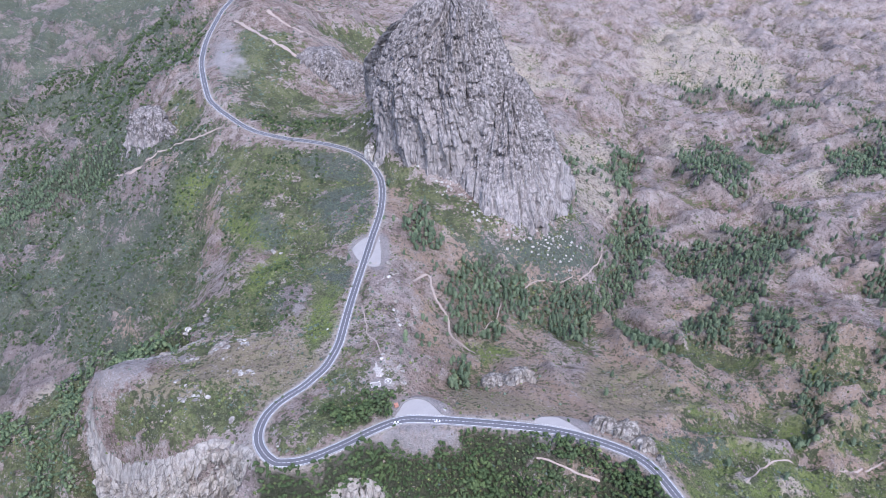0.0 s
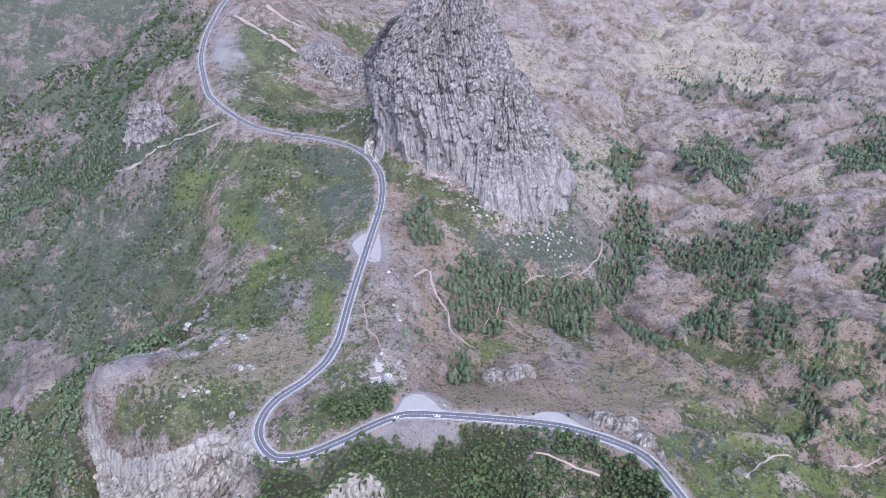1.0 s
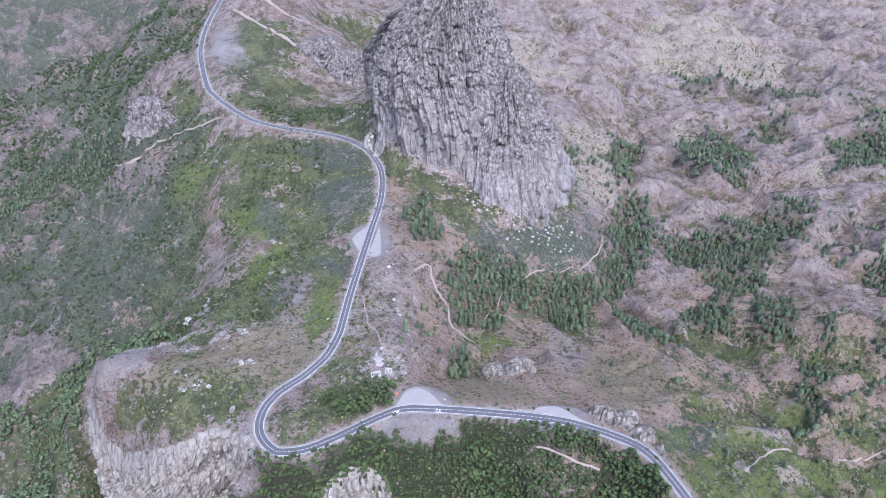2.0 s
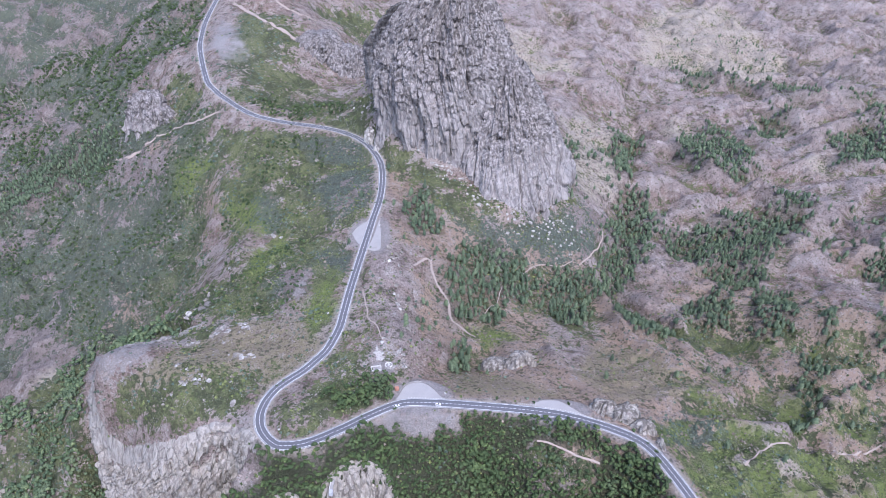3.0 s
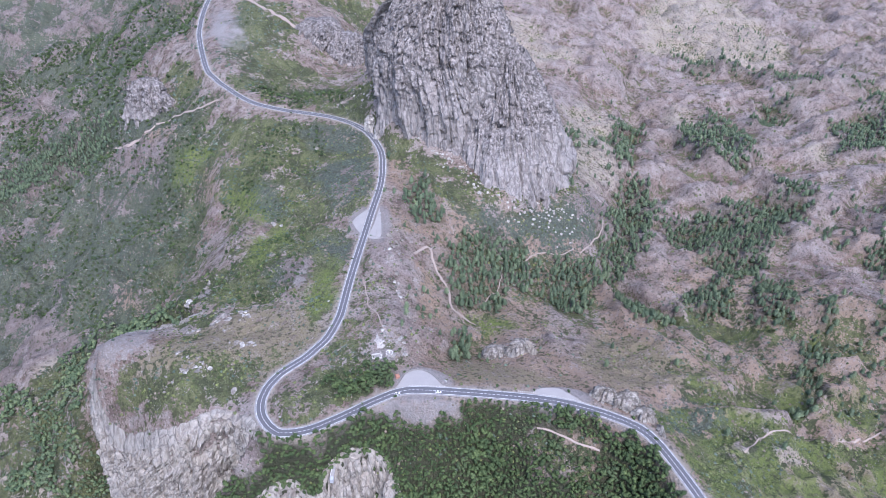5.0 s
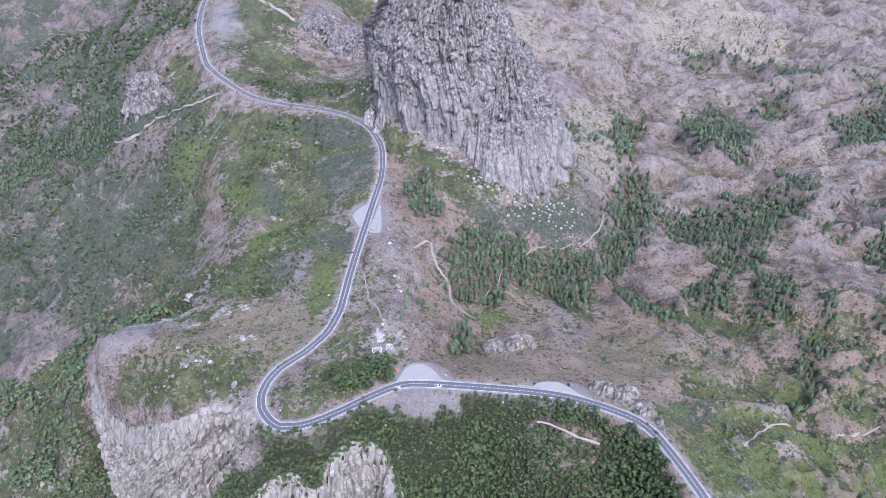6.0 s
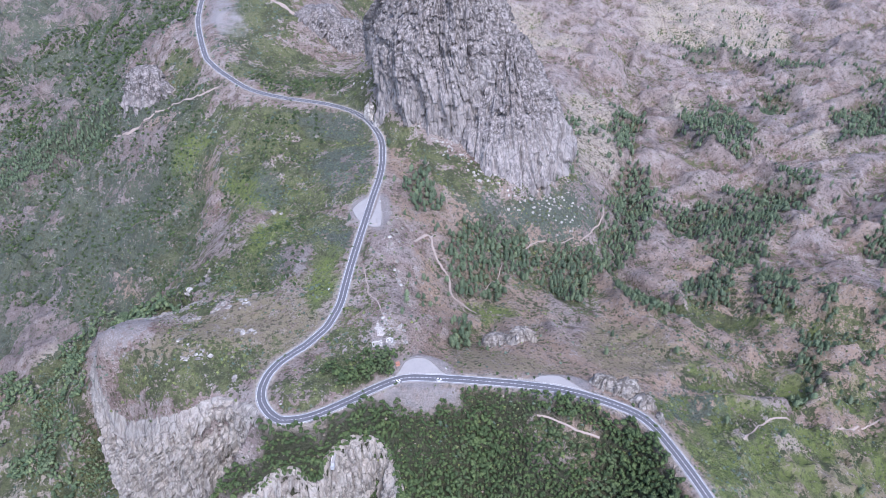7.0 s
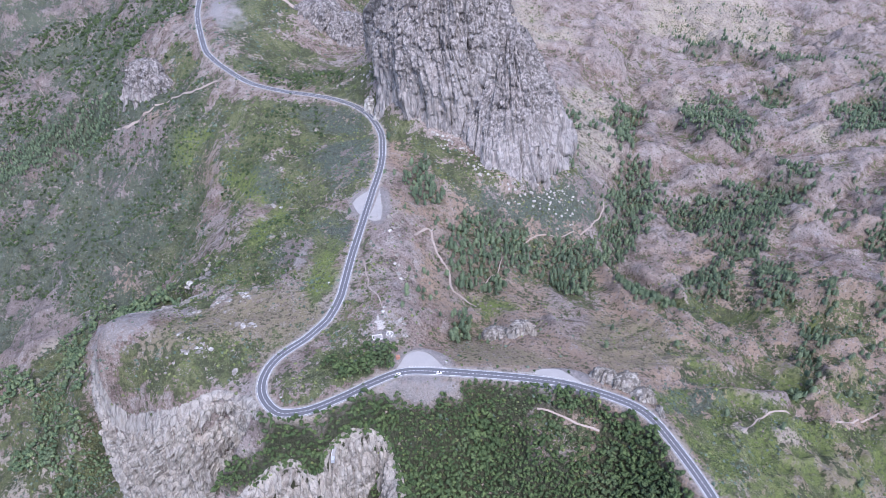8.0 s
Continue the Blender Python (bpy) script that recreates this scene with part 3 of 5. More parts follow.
patch("sparse", (-47, 480), (-25, 481), (2, 466), (7, 433), (-11, 409), (-33, 398), (-45, 443))
patch("sparse", (470, 744), (615, 838), (553, 671), (461, 630), (424, 651))
patch("sparse", (533, 1655), (723, 1731), (810, 1594), (629, 1376), (488, 1480))
patch("sparse", (350, 469), (402, 465), (362, 362), (305, 355))
patch("sparse", (193, 927), (256, 938), (223, 768), (161, 695))
patch("green", (-273, 788), (-225, 763), (-149, 753), (-93, 715), (-76, 666), (-71, 606), (-78, 551), (-124, 568), (-159, 568), (-211, 613), (-247, 654), (-294, 710), (-306, 739), (-298, 764))
patch("green", (-189, 515), (-167, 551), (-124, 565), (-84, 529), (-82, 479), (-85, 428), (-99, 396), (-115, 414), (-112, 485), (-125, 507), (-142, 488), (-147, 459))
patch("green", (-246, 358), (-226, 357), (-200, 355), (-197, 387), (-170, 369), (-140, 345), (-133, 323), (-161, 326), (-180, 322), (-212, 331), (-221, 343))
patch("green", (-123, 321), (-118, 335), (-93, 359), (-60, 359), (-40, 367), (-35, 346), (-61, 330), (-87, 311), (-109, 306))
patch("green", (-149, 774), (-122, 814), (-81, 801), (-69, 720), (-33, 667), (9, 632), (44, 607), (87, 627), (134, 651), (161, 651), (124, 607), (66, 582), (26, 585), (-14, 613), (-39, 660), (-58, 679))
patch("green", (143, 331), (172, 339), (215, 341), (261, 339), (307, 336), (359, 348), (325, 268), (156, 217), (156, 255), (152, 285))
patch("green", (-384, 944), (-350, 936), (-311, 862), (-284, 826), (-319, 819), (-370, 894))
patch("green", (213, 501), (249, 506), (291, 495), (319, 469), (302, 447), (291, 480), (217, 441))
patch("green", (-197, 387), (-211, 406), (-252, 475), (-221, 495), (-191, 511), (-152, 460), (-181, 438))
patch("green", (-300, 1060), (-227, 1075), (-197, 1031), (-210, 954), (-271, 954))
patch("green", (-225, 1167), (-149, 1308), (-92, 1365), (-139, 1188), (-184, 1182))
patch("scrub", (-786, 971), (-654, 985), (-505, 943), (-415, 878), (-336, 851), (-284, 826), (-216, 608), (-184, 531), (-223, 454), (-377, 533), (-425, 516), (-548, 547))
patch("scrub", (-1572, 2382), (-582, 1862), (-357, 1010), (-443, 986), (-414, 867), (-569, 965), (-765, 956))
patch("scrub", (-99, 396), (-74, 511), (-46, 465), (-27, 364), (-74, 341))
patch("scrub", (-233, 354), (-208, 415), (-170, 431), (-116, 397), (-95, 371), (-128, 344), (-134, 319))
patch("scrub", (-317, 936), (-311, 1070), (-260, 1071), (-192, 927), (-123, 877), (-124, 763), (-195, 783), (-276, 841))
patch("scrub", (-253, 362), (-235, 369), (-220, 391), (-224, 454), (-185, 511), (-124, 565), (-76, 538), (-84, 421), (-111, 366), (-131, 321), (-160, 325), (-214, 333))
patch("scrub", (190, 498), (306, 567), (419, 496), (348, 359), (173, 342))
patch("scrub", (47, 307), (68, 313), (105, 299), (100, 282), (74, 284))
patch("scrub", (20, 570), (85, 583), (171, 620), (138, 456), (17, 431))
patch("bluish", (9, 589), (43, 592), (67, 587), (66, 564), (37, 571), (14, 574))
patch("bluish", (147, 344), (203, 354), (202, 328), (150, 302))
patch("bluish", (-119, 532), (-74, 511), (-86, 479), (-131, 540))
patch("bluish", (-147, 459), (-141, 481), (-117, 521), (-119, 470))
patch("slab", (-365, 508), (-357, 524), (-310, 497), (-263, 474), (-223, 391), (-232, 375), (-233, 362), (-248, 366), (-264, 374))
patch("slab", (-133, 435), (-135, 471), (-128, 495), (-121, 504), (-116, 485), (-121, 451), (-127, 433))
patch("slab", (-209, 398), (-211, 416), (-203, 423), (-195, 418), (-203, 402))
patch("slab", (-214, 456), (-219, 489), (-199, 474), (-199, 456))
patch("gravel", (-45, 323), (-34, 328), (5, 329), (11, 326), (9, 319), (-10, 321), (-38, 321))
patch("gravel", (-324, 954), (-337, 1029), (-334, 1081), (-307, 1012), (-284, 963), (-291, 950))
patch("pale", (-98, 743), (-80, 725), (-71, 707), (-73, 697), (-87, 719))
patch("pale", (-205, 378), (-197, 380), (-191, 363), (-199, 365))
patch("pale", (-195, 359), (-186, 356), (-185, 347), (-190, 349))
patch("pale", (-179, 348), (-173, 358), (-169, 361), (-170, 352), (-176, 344))
patch("pale", (-158, 342), (-145, 340), (-144, 335), (-155, 337))
patch("pale", (-163, 417), (-159, 428), (-153, 412), (-158, 406))
patch("pale", (-158, 387), (-152, 396), (-144, 377), (-152, 374))
patch("pale", (-200, 419), (-184, 425), (-169, 427), (-175, 415))
patch("pale", (41, 609), (59, 610), (61, 603), (44, 602))
patch("pale", (93, 625), (113, 634), (109, 619), (96, 614))
patch("pale", (-48, 396), (-39, 390), (-39, 362), (-52, 364), (-50, 383))
patch("tan", (498, 1790), (686, 2087), (824, 2022), (778, 1730), (810, 1594), (673, 1364), (577, 1365), (522, 1510), (391, 1358))
patch("tan", (367, 1054), (435, 1119), (427, 1055), (357, 970))
patch("tan", (107, 1374), (168, 1432), (201, 1351), (169, 1179), (112, 1151))
patch("tan", (194, 936), (271, 1015), (223, 768), (179, 713), (162, 749))
patch("tan", (546, 945), (585, 957), (576, 910), (541, 896))
patch("tan", (213, 306), (299, 340), (332, 325), (319, 306), (232, 282))
patch("tan", (-94, 412), (-87, 449), (-82, 449), (-87, 408), (-98, 389))
patch("tan", (-300, 949), (-261, 940), (-175, 919), (-184, 877), (-259, 893))
patch("red", (-66, 695), (-49, 675), (-38, 651), (-34, 609), (-48, 594), (-55, 628))
patch("red", (9, 386), (28, 382), (45, 369), (38, 345), (10, 344))
patch("red", (-347, 536), (-357, 570), (-366, 629), (-348, 608), (-329, 548), (-333, 528))
patch("red", (-18, 414), (-22, 450), (-12, 461), (7, 442), (27, 444), (7, 424))
patch("red", (-350, 812), (-326, 798), (-312, 748), (-325, 751))
patch("red", (248, 501), (274, 493), (291, 480), (255, 436), (219, 430))
patch("red", (-52, 568), (-24, 553), (8, 557), (3, 540), (-34, 528))
patch("meadow", (26, 457), (43, 464), (59, 454), (50, 430), (29, 438))
patch("meadow", (280, 488), (303, 489), (312, 478), (295, 476), (284, 481))
patch("meadow", (340, 470), (353, 470), (348, 460), (335, 454))
patch("meadow", (-245, 679), (-212, 653), (-212, 621), (-238, 638))
patch("meadow", (-185, 511), (-155, 547), (-141, 533), (-168, 488))
patch("green", (-125, 775), (-95, 800), (-75, 815), (-80, 735), (-52, 694), (-28, 677), (9, 650), (44, 630), (75, 624), (105, 648), (135, 690), (165, 690), (175, 640), (140, 610), (90, 585), (50, 585), (10, 615), (-25, 645), (-50, 688), (-62, 718), (-85, 745))
patch("pine", (-701, 958), (-655, 980), (-594, 983), (-526, 963), (-455, 893), (-453, 869), (-479, 839), (-561, 883), (-602, 871), (-640, 837))
patch("bare", (-864, 1315), (-788, 1260), (-691, 1165), (-557, 1004), (-561, 994), (-581, 992), (-636, 1061), (-705, 1135), (-704, 1091), (-719, 1137))
patch("bare", (-893, 1347), (-894, 1484), (-834, 1379), (-863, 1327))
patch("bare", (-557, 653), (-496, 631), (-396, 555), (-381, 517), (-433, 519), (-492, 533))
patch("bare", (-560, 793), (-526, 765), (-528, 751), (-540, 752))
patch("bare", (-446, 792), (-345, 744), (-348, 735), (-387, 730), (-408, 738), (-439, 777))
patch("bare", (-290, 708), (-276, 721), (-262, 704), (-236, 616), (-215, 581), (-196, 496), (-239, 521), (-251, 599), (-264, 655), (-282, 681))
patch("bare", (-378, 628), (-354, 610), (-335, 562), (-345, 544), (-359, 563))
patch("bare", (-323, 560), (-299, 560), (-262, 481), (-301, 521))
patch("bare", (-981, 1692), (-854, 1690), (-744, 1498), (-895, 1586))
patch("bare", (-631, 814), (-622, 835), (-516, 834), (-486, 818), (-594, 843))
patch("red", (-361, 576), (-350, 579), (-339, 546), (-349, 536))
patch("red", (-344, 797), (-330, 789), (-322, 753), (-334, 758))
patch("red", (-390, 821), (-357, 834), (-336, 818), (-351, 813), (-380, 806))
patch("red", (-290, 723), (-276, 723), (-259, 663), (-273, 667))
patch("meadow", (-251, 687), (-212, 652), (-172, 582), (-193, 571), (-226, 618))
patch("meadow", (-322, 758), (-279, 750), (-272, 735), (-306, 725), (-313, 713), (-329, 745))
patch("meadow", (-190, 556), (-148, 571), (-148, 518), (-168, 498))
patch("meadow", (-117, 454), (-93, 498), (-86, 435), (-100, 402), (-110, 424))
patch("bluish", (-139, 672), (-77, 672), (-73, 595), (-102, 570), (-132, 615))
patch("bluish", (-211, 650), (-180, 630), (-160, 574), (-181, 572))
patch("bluish", (-189, 751), (-94, 733), (-80, 675), (-144, 707))
patch("bluish", (-155, 475), (-137, 512), (-135, 487), (-147, 464))
patch("bluish", (49, 586), (85, 589), (137, 607), (160, 633), (105, 617), (67, 605))
patch("straw", (-237, 360), (-223, 368), (-204, 406), (-160, 429), (-139, 399), (-144, 365), (-186, 354), (-218, 352))
patch("straw", (-165, 431), (-112, 424), (-85, 395), (-103, 366), (-128, 344), (-141, 371))
patch("tan", (85, 1405), (129, 1381), (163, 1375), (181, 1245), (256, 1259), (223, 1181), (143, 1176), (118, 1235))
patch("tan", (180, 956), (257, 1067), (249, 949), (232, 815), (218, 763), (155, 701), (162, 795))
patch("tan", (372, 1070), (448, 1123), (407, 1026), (360, 982))
patch("scrub", (38, 604), (68, 610), (136, 664), (172, 695), (191, 666), (175, 633), (127, 577), (84, 575), (43, 567), (26, 584))
patch("bluish", (38, 604), (68, 610), (136, 664), (172, 695), (191, 666), (175, 633), (127, 577), (84, 575), (43, 567), (26, 584))
patch("straw", (7, 394), (29, 390), (73, 363), (105, 352), (88, 350), (46, 344), (6, 351))
patch("straw", (98, 382), (139, 457), (176, 431), (206, 380), (158, 356), (124, 356))
patch("tan", (177, 243), (227, 291), (256, 286), (254, 270))
patch("straw", (194, 254), (243, 300), (311, 320), (330, 305), (311, 278), (195, 247))
patch("red", (-28, 504), (-13, 500), (7, 448), (26, 429), (7, 411), (-12, 442), (-25, 473))
patch("forest", (10, 323), (17, 326), (78, 320), (102, 309), (128, 289), (143, 250), (13, 279))
patch("forest", (-69, 308), (-51, 319), (-38, 320), (-10, 318), (9, 318), (13, 280), (-74, 287))
patch("sparse", (-47, 483), (-23, 516), (2, 451), (-2, 400), (-22, 392), (-38, 417))
patch("sparse", (-55, 617), (-33, 650), (3, 576), (-3, 530), (-34, 527))
patch("tan", (-431, 411), (-385, 410), (-365, 384), (-375, 362), (-411, 366))
patch("tan", (-429, 524), (-383, 531), (-352, 464), (-408, 464))
patch("forest", (-466, 482), (-420, 496), (-348, 472), (-323, 426), (-320, 403), (-284, 354), (-361, 363), (-379, 409), (-432, 416))
patch("green", (-59, 691), (-39, 651), (3, 612), (44, 608), (67, 607), (43, 590), (9, 589), (-26, 628), (-57, 668), (-77, 721))
patch("forest", (12, 331), (60, 327), (100, 316), (128, 297), (140, 277), (130, 268), (100, 292), (60, 310), (12, 316))
patch("forest", (-424, 517), (-383, 538), (-345, 540), (-296, 520), (-246, 487), (-236, 470), (-266, 474), (-349, 528), (-370, 511), (-410, 505))

TRAILS = []
TRAILS.append((2.6, [(-26, 505), (-17, 522), (-12, 521), (-9, 504), (-2, 489), (5, 476), (7, 459), (15, 453), (28, 445)]))
TRAILS.append((1.3, [(-68, 459), (-62, 433), (-60, 422), (-52, 411), (-47, 396), (-41, 386)]))
TRAILS.append((3.2, [(-280, 813), (-309, 814), (-340, 831), (-365, 833), (-385, 824), (-405, 825), (-418, 825), (-450, 855)]))
TRAILS.append((1.5, [(181, 659), (179, 647), (170, 633), (157, 613), (145, 598)]))
TRAILS.append((1.3, [(80, 558), (87, 568), (103, 580), (121, 584), (139, 601)]))
TRAILS.append((1, [(38, 483), (44, 496), (50, 500), (54, 517), (56, 528)]))
TRAILS.append((1.3, [(64, 312), (71, 310), (79, 306), (85, 303), (94, 299), (105, 295)]))
TRAILS.append((1.5, [(207, 301), (218, 312), (229, 321), (254, 333), (275, 336), (298, 337), (321, 346), (348, 359)]))
TRAILS.append((2, [(1100, 1997), (1032, 1841), (1008, 1766), (953, 1663), (970, 1634), (934, 1501), (981, 1495)]))
TRAILS.append((2, [(768, 1603), (764, 1590), (775, 1580), (771, 1536)]))
TRAILS.append((1.4, [(234, 1109), (245, 1152), (262, 1162), (288, 1252)]))
TRAILS.append((2.2, [(173, 1062), (210, 1150), (233, 1221), (245, 1256)]))
TRAILS.append((1.2, [(-902, 1346), (-821, 1286), (-708, 1143), (-622, 1061), (-561, 1014)]))
TRAILS.append((7, [(-326, 1113), (-286, 1072), (-236, 1030), (-187, 1021)]))
TRAILS.append((5, [(-276, 1123), (-230, 1097), (-198, 1104), (-175, 1116)]))
TRAILS.append((1.2, [(154, 676), (159, 675), (171, 694)]))
TRAILS.append((1.2, [(195, 716), (203, 737), (213, 750), (218, 772)]))


def inside(poly, x, y):
    hit = np.zeros(x.shape, bool)
    ok = (x > poly[:, 0].min()) & (x < poly[:, 0].max()) & (y > poly[:, 1].min()) & (y < poly[:, 1].max())
    a, b = x[ok], y[ok]
    h = np.zeros(a.shape, bool)
    for (x0, y0), (x1, y1) in zip(poly, np.roll(poly, -1, axis=0)):
        if y0 != y1:
            h ^= ((y0 > b) != (y1 > b)) & (a < (x1 - x0) * (b - y0) / (y1 - y0) + x0)
    hit[ok] = h
    return hit


def cover(x, y, soft=6.0):
    """What grows or lies where: a mask from 0 to 1 for each kind of patch, with ragged, faded edges."""
    far = np.clip(y / 500, 0.6, 2.5)
    wx = x + far * (6 * fbm(x / 16, y / 16, 51, 3) + 3 * vnoise(x / 4, y / 4, 54))
    wy = y + far * (6 * fbm(x / 16, y / 16, 61, 3) + 3 * vnoise(x / 4, y / 4, 64))
    out = {kind: np.zeros(x.shape) for kind, _ in PATCHES}
    for k in range(4 if soft else 1):
        one = {}
        r = soft * far * (0.25 if k == 0 else 1)
        px, py = wx + r * math.cos(k * 2.1), wy + r * math.sin(k * 2.1)
        for kind, poly in PATCHES:
            one[kind] = one.get(kind, np.zeros(x.shape, bool)) | inside(poly, px, py)
        for kind in out:
            out[kind] += one[kind] / (4 if soft else 1)
    return out


# ---- the ground: one sheet to the horizon ----
def stretch(lo, hi, fine, down, up, end):
    """Even steps from lo to hi, growing steps to both ends."""
    mid = np.arange(lo, hi + fine, fine)
    high, low = [mid[-1]], [mid[0]]
    s = fine
    while high[-1] < end[1]:
        s *= up
        high.append(high[-1] + s)
    s = fine
    while low[-1] > end[0]:
        s *= down
        low.append(low[-1] - s)
    return np.r_[low[:0:-1], mid, high[1:]]


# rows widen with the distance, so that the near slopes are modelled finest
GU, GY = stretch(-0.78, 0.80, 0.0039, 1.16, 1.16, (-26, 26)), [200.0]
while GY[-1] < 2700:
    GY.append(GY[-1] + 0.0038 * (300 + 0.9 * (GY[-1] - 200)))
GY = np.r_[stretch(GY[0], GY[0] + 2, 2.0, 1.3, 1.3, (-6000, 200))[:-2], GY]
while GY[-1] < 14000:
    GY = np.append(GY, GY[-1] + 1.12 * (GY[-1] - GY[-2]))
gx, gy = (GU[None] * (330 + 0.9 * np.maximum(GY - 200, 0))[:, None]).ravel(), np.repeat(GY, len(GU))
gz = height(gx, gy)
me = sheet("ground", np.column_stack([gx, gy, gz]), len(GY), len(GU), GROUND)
me.polygons.foreach_set("use_smooth", np.ones(len(me.polygons), bool))
has = cover(gx, gy)
road_d, road_side, road_at = near_line(ROAD, gx, gy, 14)
verge = smooth(8.0 + 2.4 * vnoise(gx / 9, gy / 9, 91), 4.5, road_d)
rim_d, rim_side, _ = near_line(CLIFF_EDGE, gx, gy, 40)
rim = (rim_side > 0) * smooth(34, 24, rim_d) * smooth(350, 338, gy) * smooth(-258, -246, gx)
pads = np.zeros(gx.shape)
for px, py, rx, ry, pz in PADS:
    pads = np.maximum(pads, smooth(1.35, 0.95, np.sqrt(((gx - px) / rx) ** 2 + ((gy - py) / ry) ** 2)))
clear = 1 - np.maximum(verge, pads)
layers = {
    "cover_a": (np.maximum.reduce([1.25 * has["green"] * np.clip(np.where(gy < 400, 0.95, 1.0) + 0.6 * fbm(gx / 17, gy / 17, 146, 3), 0, 1.1), 0.4 * rim, has["scrub"] * np.where(gx < -130, np.where(gy < 520, 0.6, 0.85) + 0.9 * fbm(gx / 40, gy / 40, 147, 4), np.where(gy < 385, 0.9, 0.42)), 0.9 * has["forest"] * (gx < -220)]) * clear * (1 - 0.6 * has["bare"]) * (1 - 0.55 * has["straw"]), np.maximum(has["slab"], 1.1 * (rim_side > 0) * smooth(10 + 5 * vnoise(gx / 9, gy / 9, 92), 4, rim_d)) * clear, np.maximum(has["tan"], 0.9 * verge)),
    # near eastern soil is browner; its fade northwards stands in for distance haze
    "cover_b": (np.maximum(has["red"], 0.85 * smooth(760, 560, gy) * smooth(-45, 20, gx) * smooth(0.5, -0.2, fbm(gx / 60, gy / 60, 141, 3))) * clear, np.maximum(has["meadow"], 0.8 * np.maximum(has["green"], has["scrub"]) * smooth(70, 130, gx) * smooth(420, 370, gy) * smooth(-0.25, 0.2, fbm(gx / 14, gy / 14, 149, 3))) * clear, np.maximum(has["gravel"] * 1.0, np.maximum(0.25 * verge, pads * 0.7))),
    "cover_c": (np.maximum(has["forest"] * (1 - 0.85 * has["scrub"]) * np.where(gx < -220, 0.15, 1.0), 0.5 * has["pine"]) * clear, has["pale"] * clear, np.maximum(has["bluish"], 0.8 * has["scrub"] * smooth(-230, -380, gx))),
}
# ridges weather bare, plants gather in the gullies
grid = gz.reshape(len(GY), len(GU))
soft = grid.copy()
for reach in (5, 8):
    soft = sum(np.roll(soft, k, 0) for k in range(-reach, reach + 1)) / (2 * reach + 1)
    soft = sum(np.roll(soft, k, 1) for k in range(-reach, reach + 1)) / (2 * reach + 1)
bend = (grid - soft).ravel() / 2.2
layers["cover_d"] = (np.clip(bend, 0, 1) * (1 - 0.75 * smooth(-120, -220, gx)), np.clip(-bend, 0, 1), has["straw"] * clear)
for name, rgb in layers.items():
    col = me.color_attributes.new(name, "FLOAT_COLOR", "POINT")
    col.data.foreach_set("color", np.column_stack([*rgb, np.ones(len(gx))]).astype(np.float32).ravel())
ground = tagged(new("ground", me), "steep dry hillsides with scrub, bare soil and rock", "ground", kind="structure")

# ---- the road ----
tang = np.gradient(ROAD[:, :2], axis=0)
tang /= np.linalg.norm(tang, axis=1)[:, None]
norm = np.column_stack([-tang[:, 1], tang[:, 0]])
across = [-3.45, -3.4, -1.7, 0, 1.7, 3.4, 3.45]
lifts = [-0.3, 0.04, 0.08, 0.1, 0.08, 0.04, -0.3]
co = np.stack([np.column_stack([ROAD[:, :2] + norm * a, ROAD[:, 2] + b]) for a, b in zip(across, lifts)], 1).reshape(-1, 3)
road = tagged(new("road", sheet("road", co, len(ROAD), len(across), ASPHALT)), "winding grey asphalt road with white lines", "road", kind="structure")
child("edge_line", ribbon("edge_line", ROAD, -3.18, -2.9, 0.085, PAINT), road, "white edge line")
child("edge_line", ribbon("edge_line", ROAD, 2.9, 3.18, 0.085, PAINT), road, "white edge line")
shoulder = tagged(new("shoulder", ribbon("shoulder", ROAD, 3.45, 4.3, -0.02, CONCRETE)), "narrow pale concrete strip beside the asphalt", "shoulder", kind="structure")
shoulder = tagged(new("shoulder", ribbon("shoulder", ROAD, -4.1, -3.45, -0.02, CONCRETE)), "narrow pale concrete strip beside the asphalt", "shoulder", kind="structure")

# the centre line: dashes of two metres with gaps of one
run = np.r_[0, np.cumsum(np.linalg.norm(np.diff(ROAD[:, :2], axis=0), axis=1))]
dash_mesh = bpy.data.meshes.new("lane_dash")
bm = block(-1.0, 1.0, -0.14, 0.14, 0, 0.012)
bm.to_mesh(dash_mesh)
bm.free()
dash_mesh.materials.append(PAINT)
rest_co, rest_f = [], []
for k, s in enumerate(np.arange(20, run[-1] - 4, 3.0)):
    x, y, z = (np.interp(s, run, ROAD[:, c]) for c in range(3))
    a = math.atan2(np.interp(s + 0.8, run, ROAD[:, 1]) - np.interp(s - 0.8, run, ROAD[:, 1]), np.interp(s + 0.8, run, ROAD[:, 0]) - np.interp(s - 0.8, run, ROAD[:, 0]))
    if k < 295:
        child("lane_dash", dash_mesh, road, m=Matrix.Translation((x, y, z + 0.105)) @ Matrix.Rotation(a, 4, "Z"))
    else:
        c, n = np.array((math.cos(a), math.sin(a), 0)), np.array((-math.sin(a), math.cos(a), 0)) * 0.1
        o = np.array((x, y, z + 0.115))
        rest_f.append([len(rest_co) + q for q in range(4)])
        rest_co += [o - c - n, o + c - n, o + c + n, o - c + n]
child("far_lane_dashes", solid("far_lane_dashes", rest_co, rest_f, PAINT), road)["kind"] = "stuff"

for width, pts in TRAILS:
    line = spline([(a, b, 0) for a, b in pts], 2.5)
    line[:, 0] += 0.8 * vnoise(line[:, 0] / 7, line[:, 1] / 7, 5)
    line[:, 2] = height(line[:, 0], line[:, 1])
    me = ribbon("footpath", line, -width * 0.4, width * 0.4, 0.5, DIRT, True)
    tagged(new("footpath", me), "narrow trodden footpath of pale bare earth", "footpath", kind="structure")


